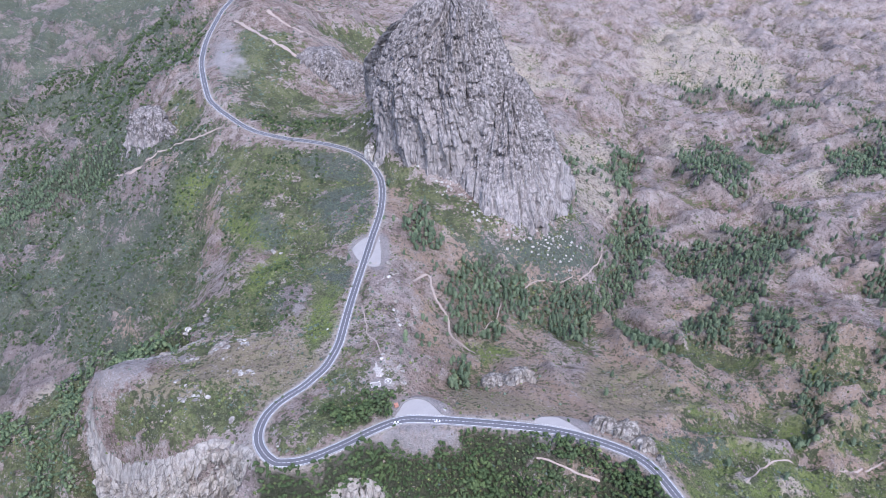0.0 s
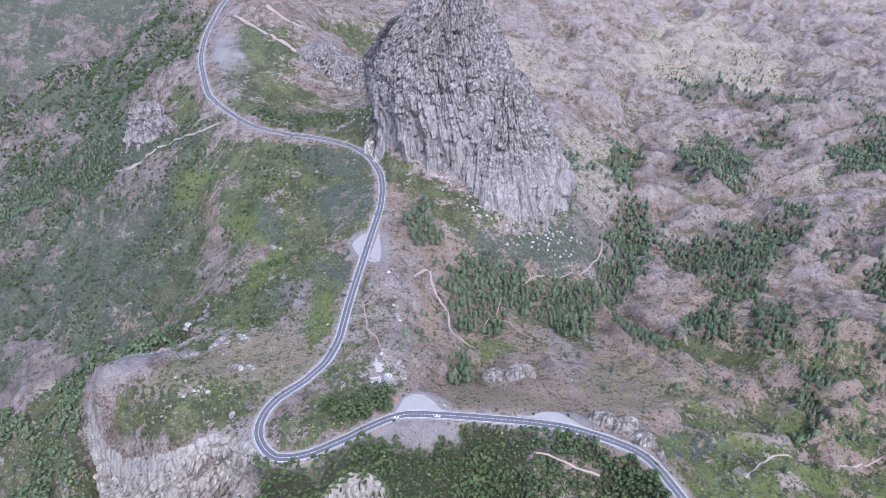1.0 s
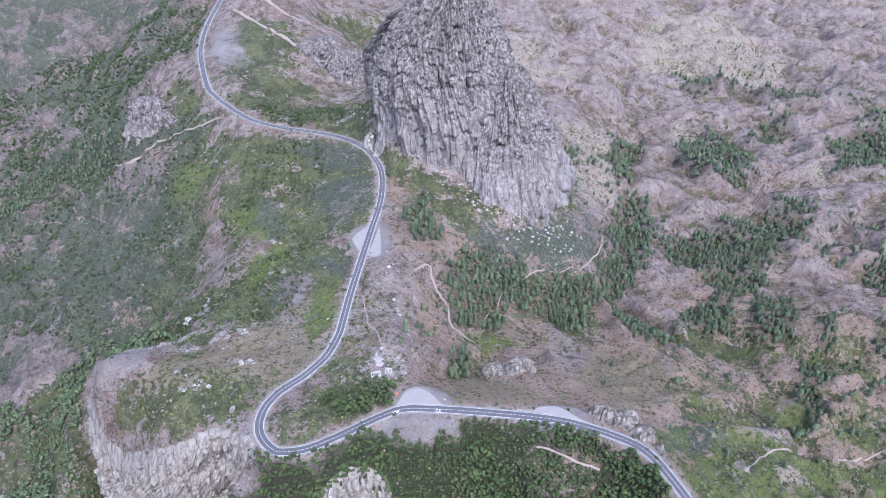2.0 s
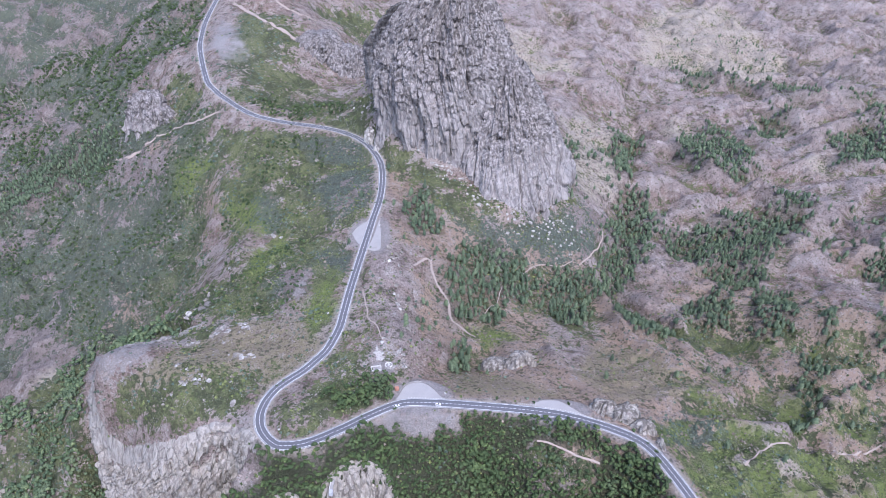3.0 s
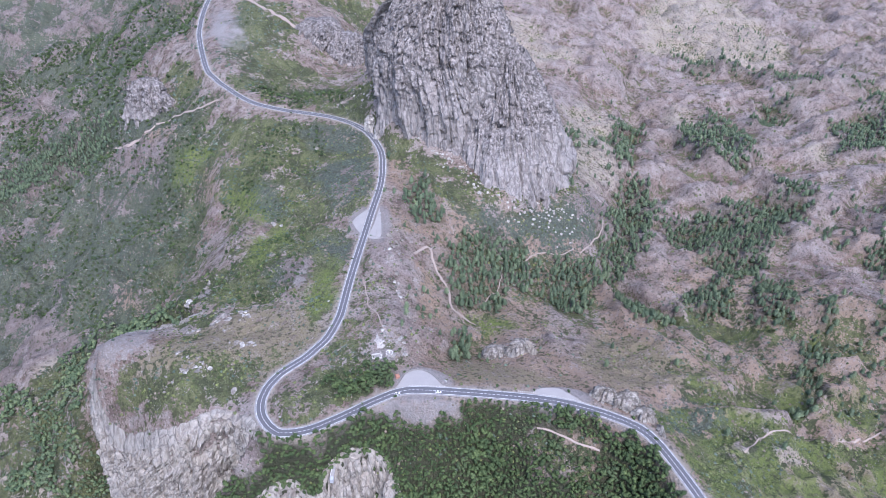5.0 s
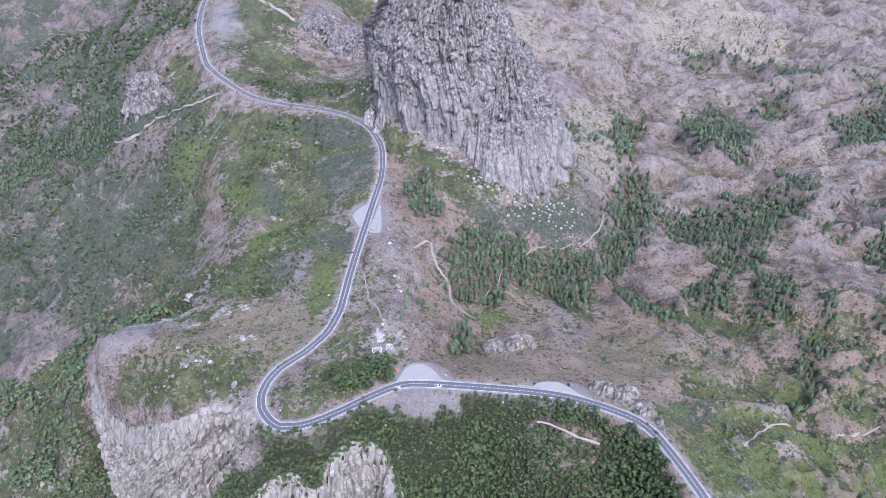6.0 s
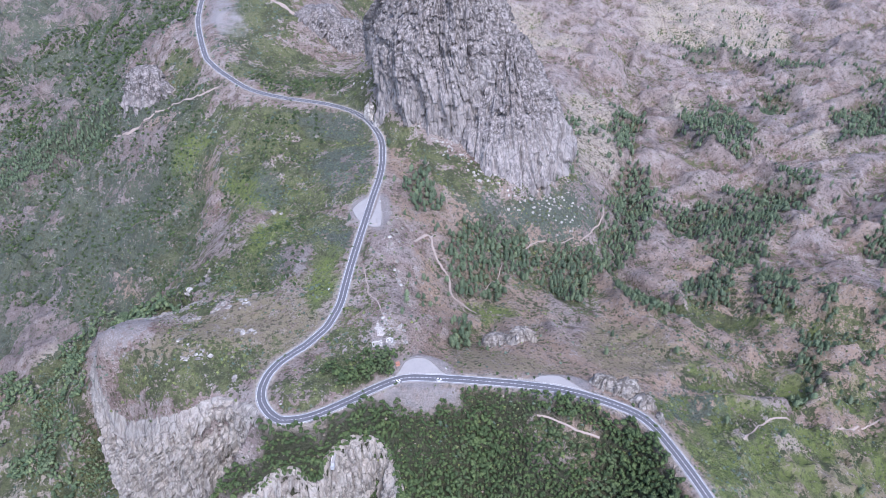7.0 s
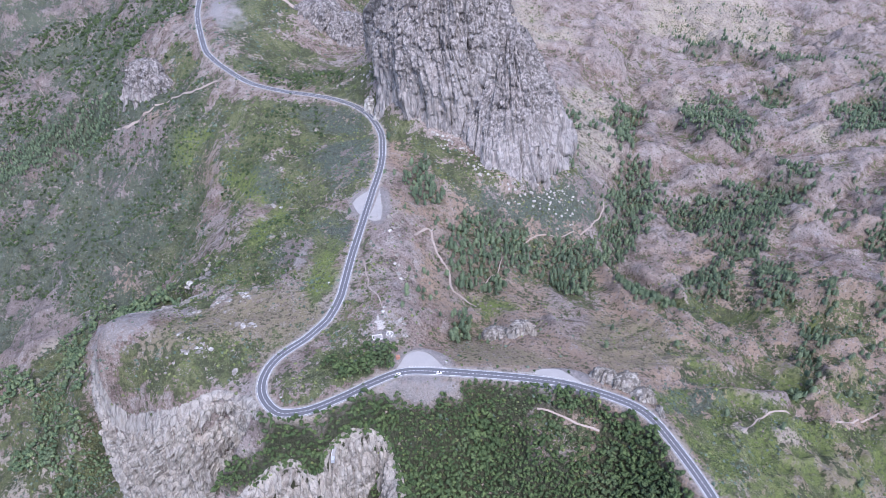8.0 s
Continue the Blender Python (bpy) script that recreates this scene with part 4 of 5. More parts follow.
# ---- cliffs and rock towers ----
def cliff(name, edge, depth, batter, seed, label, cell=(4.2, 7.0), lip=0.55):
    """A sheer face of broken columns under a rim, with a rounded lip that runs back over the ground."""
    step_ = 0.6
    line = spline(edge[::5], step_)
    t = np.gradient(line[:, :2], axis=0)
    t /= np.linalg.norm(t, axis=1)[:, None]
    n = np.column_stack([t[:, 1], -t[:, 0]])
    ker = np.ones(41) / 41
    n = np.column_stack([np.convolve(np.pad(n[:, c], 20, mode="edge"), ker, "valid") for c in range(2)])
    u = np.arange(len(line)) * step_
    rows = []
    taper = smooth(0, 24, np.arange(len(line))) * smooth(len(line), len(line) - 24, np.arange(len(line)))
    backs = [-14, -11, -8.5, -6.5, -5, -3.8, -2.7, -1.8, -1.0, -0.4]
    for b in backs:
        p = line[:, :2] + n * b * lip
        z = height(p[:, 0], p[:, 1])
        rough = 0.8 * fbm(u / 6, np.full_like(u, b / 6), seed + 9, 3) + 1.3 * (blocky(u / 2.6, np.full_like(u, b / 2.2), seed + 11) - 0.5) - 0.9 * crack(u / 4.5, np.full_like(u, b / 7), 0.2, seed + 12)
        lift = smooth(-14, -7, b) * (0.9 + rough) - (1 - smooth(-14, -12, b)) * 0.6
        rows.append(np.column_stack([p, z + lift * (0.3 + 0.7 * taper)]))
    top = rows[-1][:, 2]
    deep = np.r_[np.arange(0.4, min(depth, 105), 0.7), np.arange(105, depth, 1.2)]
    for v in deep:
        uu = u + 1.6 * vnoise(u / 14, np.full_like(u, v / 16), seed) + 0.16 * v
        vv = np.full_like(u, v)
        out = batter * np.minimum(v, 125) + 3.0 * (ridged(uu / 34, vv / 60, seed + 1, 3)) * smooth(0, 12, v)
        out += 4.4 * slabs(uu / cell[0], vv / cell[1], seed + 2) * smooth(0, 4, v)
        out += 2.2 * slabs((uu + 0.1 * vv) / (0.5 * cell[0]), vv / (0.5 * cell[1]), seed + 4) * smooth(0, 2, v)
        out += 1.0 * slabs(uu / (0.25 * cell[0]), vv / (0.2 * cell[1]), seed + 8)
        out -= 3.2 * crack(uu / 9, vv / 40, 0.13, seed + 5) * smooth(0.5, 5, v)
        out -= 1.6 * crack(uu / 3.6, vv / 10, 0.2, seed + 7) * smooth(0.5, 3, v)
        out -= 4.0 * smooth(0.35, 0.75, fbm(uu / 16, vv / 9, seed + 13, 3)) * smooth(8, 20, v)
        out += 0.4 * fbm(uu / 2.0, vv / 2.0, seed + 6, 2)
        out += 1.2 * smooth(0, 5, v)
        p = line[:, :2] + n * out[:, None]
        rows.append(np.column_stack([p, top - v]))
    me = sheet(name, np.stack(rows, 0).reshape(-1, 3), len(rows), len(line), CLIFF_ROCK)
    return tagged(new(name, me), label, "cliff")


cliff("cliff", CLIFF_EDGE, 205, 0.09, 300, "sheer pale grey cliff of jointed rock under a grassy top", (5.5, 15.0))
cliff("cliff", FRONT_EDGE, 75, 0.22, 340, "pale rugged rock face rising out of dark forest", (4.5, 12.0), 0.35)


def tower(name, parent, zs, left, right, mid_y, half_y, seed, mat, label="", rows=1.1, turn=0.0, column=10.0, bite=1.0, power=2.2, tall=1.0):
    """An upright mass of jointed rock: its width from left to right and its depth by height."""
    zz = np.arange(zs[0], zs[-1], rows)[:, None]
    size = max(b - a for a, b in zip(left, right))
    # fine on the south face, coarse on the hidden north face
    nth = int(min(900, max(60, 0.72 * math.pi * size / (rows * 0.8))))
    q = np.linspace(0, 1, nth, endpoint=False)
    th = np.interp(q, [0, 0.14, 0.92, 1], [0.22, 0.86 * np.pi, 2.05 * np.pi, 2 * np.pi + 0.22])[None]
    lo, hi = np.interp(zz, zs, left), np.interp(zz, zs, right)
    ry, cy = np.interp(zz, zs, half_y), np.interp(zz, zs, mid_y)
    cx, rx = (lo + hi) / 2, (hi - lo) / 2
    u = th * size * 0.5 + 0.05 * zz + turn
    c, s = np.cos(th), np.sin(th)
    flat = 1 / (np.abs(c) ** power + np.abs(s) ** power) ** (1 / power)
    # noise must meet itself after one round
    def around(fn):
        w = smooth(0.03, 0.13, th / (2 * np.pi) - 0.035)
        return fn(u + math.pi * size) * (1 - w) + fn(u) * w
    v = zz + 0 * u
    high = smooth(0.45, 0.75, (v - zs[0]) / (zs[-1] - zs[0]))
    k = column / 10.0
    out = around(lambda a: 5.0 * k * ridged(a / (38 * k), v / (150 * k), seed, 3))
    bent = lambda a: a + 2.2 * k * vnoise(a / (13 * k), v / (30 * k), seed) + 0.35 * k * vnoise(a / (4 * k), v / (9 * k), seed + 21)
    out += around(lambda a: 5.0 * k * slabs(bent(a) / column, v / (3.6 * column * tall), seed + 1))
    out += around(lambda a: 2.6 * k * slabs((bent(a) + 0.12 * v) / (column * 0.5), v / (1.7 * column * tall), seed + 2))
    out -= around(lambda a: 5.5 * k * bite * crack((a + 3 * k * vnoise(a / (20 * k), v / (60 * k), seed)) / (15 * k), v / (70 * k * tall), 0.13, seed + 3))
    out -= around(lambda a: 2.2 * k * bite * crack((a + 2 * k * vnoise(a / (9 * k), v / (22 * k), seed + 8)) / (6.5 * k), v / (26 * k * tall), 0.2, seed + 4))
    out -= around(lambda a: 3.4 * k * high * smooth(0.15, 0.55, fbm(a / (8 * k), v / (6 * k), seed + 6, 3)))
    out += around(lambda a: 0.4 * k * fbm(a / (2.4 * k), v / (4 * k), seed + 5, 2))
    out -= 2.0 * k
    if tall < 1:
        out += around(lambda a: 2.5 * k * fbm(a / (10 * k), v / (9 * k), seed + 14, 4))
    grip = np.minimum(1, np.minimum(rx, ry) / (14 * k))
    x = cx + (rx * flat + out * grip) * c
    y = cy + (ry * flat + out * grip) * s
    co = np.stack([x, y, v + 1.2 * k * vnoise(u / (5 * k), v / (5 * k), seed + 7) * smooth(0.9, 1.0, (v - zs[0]) / (zs[-1] - zs[0]))], -1).reshape(-1, 3)
    cap = np.column_stack([np.full(nth, x[-1].mean()), np.full(nth, y[-1].mean()), np.full(nth, zz[-1, 0] + 0.3 * rows)])
    me = sheet(name, np.vstack([co, cap]), len(zz) + 1, nth, mat, True)
    moss = me.attributes.new("lichen", "FLOAT", "POINT")
    spots = np.clip(high * 1.1 + 0.35 * fbm(u / 17, v / 13, seed + 12, 3) - 0.1, 0, 1)
    moss.data.foreach_set("value", np.concatenate([spots.ravel(), spots[-1]]).astype(np.float32))
    return child(name, me, parent, label) if parent else tagged(new(name, me), label, "rock")


spire = tagged(new("rock_spire"), "huge grey rock spire with vertical joints above the road", "rock spire")
tower("main_pillar", spire, [-110, -67, -28, 17, 48, 72, 98, 123, 138, 164, 174, 179, 182], [-84, -82, -79, -75, -75, -76, -72, -62, -53, -30, -21, -12, 2], [112, 110, 106, 102, 97, 88, 72, 65, 57, 45, 36, 25, 10],
      [742] * 13, [100, 94, 84, 76, 71, 66, 58, 48, 42, 30, 24, 14, 3], 400, SPIRE_ROCK, power=2.1)
tower("east_shoulder", spire, [-110, -67, -28, 17, 48, 72, 86, 94, 99], [-26, -22, -18, 0, 20, 36, 46, 54, 66], [154, 152, 150, 130, 115, 97, 88, 82, 72], [728, 728, 727, 728, 730, 733, 735, 736, 736], [118, 112, 106, 82, 62, 46, 36, 24, 4], 430, SPIRE_ROCK, turn=31, power=1.75)
tower("west_buttress", spire, [-60, 20, 60, 85, 105, 128, 140, 150], [-94, -93, -91, -87, -79, -66, -56, -46], [-20, -15, -10, 0, 6, 8, 2, -20], [824, 822, 814, 804, 792, 775, 762, 752], [34, 33, 33, 33, 31, 25, 16, 4], 460, SPIRE_ROCK, turn=11)


def crag(label, seed, mat, x, y, half, deep, top, foot, column, lean=0.0, rows=1.0):
    """A rounded, ragged mass of rock, set into the slope."""
    share = [1.25, 1.12, 1.02, 0.92, 0.78, 0.58, 0.25]
    zs = [foot, foot + (top - foot) * 0.3, foot + (top - foot) * 0.5, foot + (top - foot) * 0.7, foot + (top - foot) * 0.86, foot + (top - foot) * 0.95, top]
    tower("crag", None, zs, [x - half * s + lean * k for k, s in enumerate(share)], [x + half * s + lean * k for k, s in enumerate(share)], [y + 0.5 * k for k in range(7)], [deep * s for s in share], seed, mat, label, rows, column=1.5 * column, tall=0.75, turn=seed)


crag("weathered grey crag on a spur above the path", 500, SPIRE_ROCK, -402, 878, 30, 26, -8, -95, 6.0, 1.5, 1.4)
crag("lower shoulder of the grey crag on the spur", 505, SPIRE_ROCK, -376, 868, 24, 20, -20, -80, 6.0, -1.0, 1.4)
crag("grey crag breaking out of the dry northern hill", 520, SPIRE_ROCK, -192, 1020, 42, 34, 22, -60, 5.0, 2.0, 1.5)
crag("split grey crag with a ragged steep face", 540, SPIRE_ROCK, -155, 1008, 36, 30, 6, -75, 5.0, 2.0, 1.5)
crag("lowest grey crag in the northern hollow", 550, SPIRE_ROCK, -136, 1000, 24, 24, -18, -75, 5.0, 1.0, 1.5)
crag("rugged pale outcrop beside the road", 560, CLIFF_ROCK, 112, 331, 9, 6, 5.5, -9, 2.4, 0.3, 0.6)
crag("highest pale rock of the roadside outcrop", 565, CLIFF_ROCK, 125, 326, 10, 7, 7.0, -10, 2.4, 0.3, 0.6)
crag("pale rock of the roadside outcrop at the bend", 570, CLIFF_ROCK, 137, 314, 7, 7, 5.0, -9, 2.4, 0.0, 0.6)
crag("low pale rock at the end of the outcrop", 575, CLIFF_ROCK, 145, 299, 4, 7, 3.0, -8, 2.0, 0.0, 0.6)
crag("pale broken outcrop on the dry slope", 580, CLIFF_ROCK, 43, 397, 12, 8, -20.0, -36.0, 2.4, 0.2, 0.6)
crag("pale outcrop with a ragged top beside its neighbour", 585, CLIFF_ROCK, 60, 393, 10, 7, -9.0, -27.0, 2.4, 0.2, 0.6)
crag("white rock face of the road cutting", 590, PALE_ROCK, -82, 724, 8, 6, 17, -6, 2.4, -0.3, 0.6)
crag("pale rock face at the end of the cutting", 595, PALE_ROCK, -71, 706, 6, 6, 10, -6, 2.4, 0.0, 0.6)


# ---- things beside the road ----
def pad(name, label, *outline):
    """A level paved area: a thin slab with a soft outline."""
    line = spline([(*p, 0) for p in outline] + [(*outline[0], 0)], 1.0)[:-1]
    k = len(line)
    mid = line[:, :2].mean(0)
    co = [np.column_stack([mid + (line[:, :2] - mid) * s, np.full(k, z)]) for s, z in ((1.0, -0.35), (1.0, 0.0), (0.6, 0.03), (0.2, 0.03))]
    me = sheet(name, np.vstack(co), 4, k, CONCRETE, True)
    me.polygons.foreach_set("use_smooth", np.zeros(len(me.polygons), bool))
    bm = bmesh.new()
    bm.from_mesh(me)
    bm.verts.ensure_lookup_table()
    bm.faces.new([bm.verts[3 * k + i] for i in range(k)])
    bm.to_mesh(me)
    bm.free()
    return tagged(new(name, me), label, "lay-by", kind="structure")


pad("lay_by", "pale concrete lay-by bulging out from the road bend", (-35, 338), (-32, 343.5), (-28.5, 351.5), (-24, 355.3), (-18, 356.3), (-11.7, 354.2), (-6.3, 348.6), (-1.4, 342.2), (3, 339.3), (-16, 340))
pad("lay_by", "pale gravelled lay-by beside the road", (62, 335), (68, 338.5), (76, 339.2), (82.7, 338), (89, 333), (96, 327), (100, 323), (84, 329), (72, 332))
pad("lay_by", "small pale lay-by at the viewpoint", (-86, 544), (-82, 552.7), (-74, 563), (-69.6, 558), (-71, 537), (-75.5, 526), (-80, 530))
pad("lay_by", "pale paved viewpoint terrace beside the road", (-62, 568), (-59.6, 551), (-57.6, 532), (-58, 519), (-64, 517), (-69, 520), (-65, 541))


def rim_wall(name, label, pts, z0=-0.2, z1=0.55, thick=0.35, mat=None):
    line = spline([(*p, 0) for p in pts], 0.8)
    return tagged(new(name, wall_along(name, line, 0, thick, z0, z1, mat or CONCRETE)), label, "wall")


rim_wall("low_wall", "low pale concrete wall round a lay-by", [(-33, 343.5), (-29, 352), (-24, 355.8), (-18, 356.8), (-11.4, 354.6), (-6, 349), (-1, 342.6)])
rim_wall("low_wall", "low pale wall along the viewpoint edge", [(-87, 540), (-86.6, 544.5), (-82.5, 553.2), (-74, 564)])
rim_wall("low_wall", "low pale wall round the viewpoint terrace", [(-59, 551), (-57, 532), (-57.2, 518.4), (-64, 516.2), (-68.5, 518.5)])
rim_wall("low_wall", "inner parapet of the viewpoint terrace", [(-62.5, 530), (-61.5, 521.5), (-66, 520.3)], z1=0.8)

# white guard stones along the lay-bys and the outer bend
stone_bm = block(-0.3, 0.3, -0.16, 0.16, -0.25, 0.5, 0.06)
stone_me = bpy.data.meshes.new("guard_stone")
stone_bm.to_mesh(stone_me)
stone_bm.free()
stone_me.materials.append(STONE)


def stones_along(x0, x1, y_max, offset, gap, group, y_min=0):
    """Guard stones beside the stretch of road between two x, on one side."""
    sel = [k for k in range(len(ROAD)) if min(x0, x1) < ROAD[k, 0] < max(x0, x1) and y_min < ROAD[k, 1] < y_max]
    s = np.arange(run[sel[0]], run[sel[-1]], gap)
    for q in s:
        p = np.array([np.interp(q, run, ROAD[:, c]) for c in range(3)])
        d = np.array([np.interp(q + 1, run, ROAD[:, c]) for c in range(2)]) - p[:2]
        a = math.atan2(d[1], d[0])
        x, y = p[0] - math.sin(a) * offset, p[1] + math.cos(a) * offset
        ob = new("guard_stone", stone_me)
        ob.matrix_world = Matrix.Translation((x, y, p[2] - 0.02)) @ Matrix.Rotation(a + random.uniform(-0.08, 0.08), 4, "Z") @ Matrix.Diagonal((random.uniform(0.85, 1.1), 1, random.uniform(0.85, 1.1), 1))
        tagged(ob, "whitewashed guard stone at the edge of the road", "guard stone", group)


stones_along(-27, 2, 360, -3.9, 1.9, "guard stones at the bend lay-by")
stones_along(50, 64, 360, -4.9, 1.5, "guard stones before the second lay-by")
stones_along(66, 100, 360, -4.0, 1.7, "guard stones at the second lay-by")
stones_along(-121, -92, 330, 3.9, 2.2, "guard stones round the outer bend")
stones_along(-84, -60, 325, 4.4, 2.4, "guard stones below the bend")


def boxy(name, me_bm, mat, label, category, m):
    me = bpy.data.meshes.new(name)
    me_bm.to_mesh(me)
    me_bm.free()
    me.materials.append(mat)
    ob = new(name, me)
    ob.matrix_world = m
    return tagged(ob, label, category)


# ---- a car ----
def loft(stations, bevel=0.0):
    """A closed body through cross-sections (x, half width low, half width high, z low, z high)."""
    bm = bmesh.new()
    rings = []
    for x, wl, wh, zl, zh in stations:
        ring = [(x, -wl, zl), (x, -wl * 1.03, (zl + zh) / 2), (x, -wh, zh), (x, wh, zh), (x, wl * 1.03, (zl + zh) / 2), (x, wl, zl)]
        rings.append([bm.verts.new(v) for v in ring])
    for a, b in zip(rings, rings[1:]):
        for i in range(6):
            bm.faces.new((a[i], a[(i + 1) % 6], b[(i + 1) % 6], b[i]))
    bm.faces.new(rings[0][::-1]), bm.faces.new(rings[-1])
    bmesh.ops.recalc_face_normals(bm, faces=bm.faces[:])
    if bevel:
        bmesh.ops.bevel(bm, geom=bm.edges[:], offset=bevel, segments=1, affect="EDGES")
    return bm


def disc(radius, width, m):
    bm = bmesh.new()
    bmesh.ops.create_cone(bm, cap_ends=True, segments=18, radius1=radius, radius2=radius, depth=width, matrix=m)
    return bm


def make_car(label, m):
    car = tagged(new("car"), label, "car", "cars on the road")
    part("body", loft([(-2.05, 0.7, 0.66, 0.35, 0.8), (-1.9, 0.82, 0.78, 0.25, 0.92), (-0.9, 0.86, 0.8, 0.22, 0.96), (0.75, 0.86, 0.8, 0.22, 0.95), (1.75, 0.82, 0.74, 0.25, 0.78), (2.05, 0.66, 0.6, 0.35, 0.62)], 0.04), WHITE_PAINT, car)
    part("cabin", loft([(-1.75, 0.7, 0.6, 0.9, 1.0), (-1.3, 0.76, 0.6, 0.9, 1.38), (0.1, 0.78, 0.62, 0.9, 1.43), (0.95, 0.74, 0.6, 0.9, 0.98)]), DARK_GLASS, car, "dark tinted windows")
    part("roof", loft([(-1.32, 0.6, 0.54, 1.37, 1.42), (-0.6, 0.63, 0.57, 1.4, 1.48), (0.12, 0.62, 0.54, 1.4, 1.46)], 0.015), WHITE_PAINT, car)
    for x in (-1.3, 1.3):
        for s in (-1, 1):
            spin = Matrix.Translation((x, s * 0.76, 0.31)) @ Matrix.Rotation(radians(90), 4, "X")
            wheel = part("wheel", disc(0.31, 0.2, spin), RUBBER, car, "black tyre")
            part("rim", disc(0.19, 0.22, spin), METAL, wheel, "grey metal rim")
    for s in (-1, 1):
        part("headlight", block(1.86, 1.99, s * 0.55 - 0.14, s * 0.55 + 0.14, 0.56, 0.68, 0.03), METAL, car, "clear headlight")
        part("tail_light", block(-2.04, -1.94, s * 0.6 - 0.1, s * 0.6 + 0.1, 0.66, 0.86, 0.03), TERRACOTTA, car, "red tail light")
        part("side_mirror", block(0.62, 0.74, s * 0.92 - 0.1, s * 0.92 + 0.1, 0.95, 1.08, 0.03), WHITE_PAINT, car)
    car.matrix_world = m
    return car


def on_road(x, y, offset, flip):
    k = int(np.argmin((ROAD[:, 0] - x) ** 2 + (ROAD[:, 1] - y) ** 2))
    p, t = ROAD[k], tang[k]
    a = math.atan2(t[1], t[0]) + (math.pi if flip else 0)
    return Matrix.Translation((p[0] - t[1] * offset, p[1] + t[0] * offset, p[2] + 0.09)) @ Matrix.Rotation(a, 4, "Z")


make_car("white hatchback car driving on the asphalt road", on_road(-33, 335, 1.6, True))
make_car("white hatchback car following along the road", on_road(-3, 336, 1.6, True))

# ---- the memorial terrace on the crest ----
def turned(x, y, z, a=0.0):
    return Matrix.Translation((x, y, z)) @ Matrix.Rotation(radians(a), 4, "Z")


def ring_wall(r0, r1, z0, z1, gap=0.0, count=40):
    bm = bmesh.new()
    rows = []
    for k in range(count + 1):
        a = gap + (2 * math.pi - 2 * gap) * k / count - math.pi / 2
        rows.append([bm.verts.new((r * math.cos(a), r * math.sin(a), z)) for r, z in ((r0, z0), (r1, z0), (r1, z1), (r0, z1))])
    for a, b in zip(rows, rows[1:]):
        for i in range(4):
            bm.faces.new((a[i], a[(i + 1) % 4], b[(i + 1) % 4], b[i]))
    bm.faces.new(rows[0]), bm.faces.new(rows[-1][::-1])
    bmesh.ops.recalc_face_normals(bm, faces=bm.faces[:])
    return bm


top = float(height(np.array([-40.5]), np.array([370.0]))[0])
terrace = tagged(new("round_terrace"), "round pale stone memorial terrace on the rocky crest", "terrace")
part("floor", disc(3.4, 1.2, Matrix.Translation((0, 0, -0.4))), CONCRETE, terrace)
part("parapet", ring_wall(3.2, 3.7, -1.0, 0.9, 0.5), STONE, terrace, "whitewashed parapet wall")
part("pedestal", disc(0.9, 1.6, Matrix.Translation((0, 0, 0.8))), STONE, terrace, "round stone pedestal")
part("step", block(-1.3, 1.3, -5.2, -3.3, -0.9, -0.1, 0.04), CONCRETE, terrace)
terrace.matrix_world = turned(-40.5, 369.5, top + 0.3) @ Matrix.Diagonal((0.72, 0.72, 1, 1))
yard = tagged(new("walled_yard"), "small walled yard of pale stone below the memorial", "walled yard")
part("floor", block(-3.4, 3.4, -2.0, 2.0, -0.9, 0.05), CONCRETE, yard)
for x0, x1, y0, y1 in ((-3.6, 3.6, 2.0, 2.4), (-3.6, 3.6, -2.4, -2.0), (-3.6, -3.2, -2, 2), (3.2, 3.6, -2, 0.4)):
    part("wall", block(x0, x1, y0, y1, -1.0, 1.1, 0.05), STONE, yard)
part("bench", block(-2.4, 0.6, 1.2, 1.7, 0.05, 0.5, 0.04), CONCRETE, yard)
yard.matrix_world = turned(-49.5, 366.0, float(height(np.array([-49.5]), np.array([366.0]))[0]) + 0.2, 12)
boxy("cistern", block(-1.4, 1.4, -1.2, 1.2, -1.5, 2.4, 0.12), TERRACOTTA, "small terracotta-coloured masonry cistern beside the lay-by", "cistern", turned(-33.6, 349.5, float(height(np.array([-33.6]), np.array([349.5]))[0]), 20))
# boards at the lay-bys
def board(x, y, a):
    z = float(height(np.array([float(x)]), np.array([float(y)]))[0])
    ob = tagged(new("notice_board"), "white notice board on two posts", "notice board")
    part("panel", block(-0.9, 0.9, -0.06, 0.06, 0.7, 2.0, 0.02), STONE, ob)
    for s in (-0.7, 0.7):
        part("post", block(s - 0.06, s + 0.06, -0.05, 0.05, -0.4, 1.9, 0.01), METAL, ob)
    ob.matrix_world = turned(x, y, z, a)


board(-60.5, 556, 70)
board(1.2, 345, -30)
board(-94, 432, 40)
# the lookout on the front crag
z = float(height(np.array([-76.0]), np.array([291.0]))[0])
look_out = tagged(new("lookout_platform"), "narrow concrete lookout walkway on the crag", "lookout")
part("walkway", block(-1.0, 1.0, -7.5, 5.5, -1.5, 0.35, 0.05), CONCRETE, look_out)
part("parapet", block(-1.3, -1.0, -7.5, 5.5, -1.5, 1.15, 0.04), STONE, look_out)
part("equipment_box", block(-0.8, 1.4, -11.0, -8.0, -2.5, 0.9, 0.06), METAL, look_out, "grey metal equipment box")
look_out.matrix_world = turned(-74.5, 290.5, z + 0.9, -4)


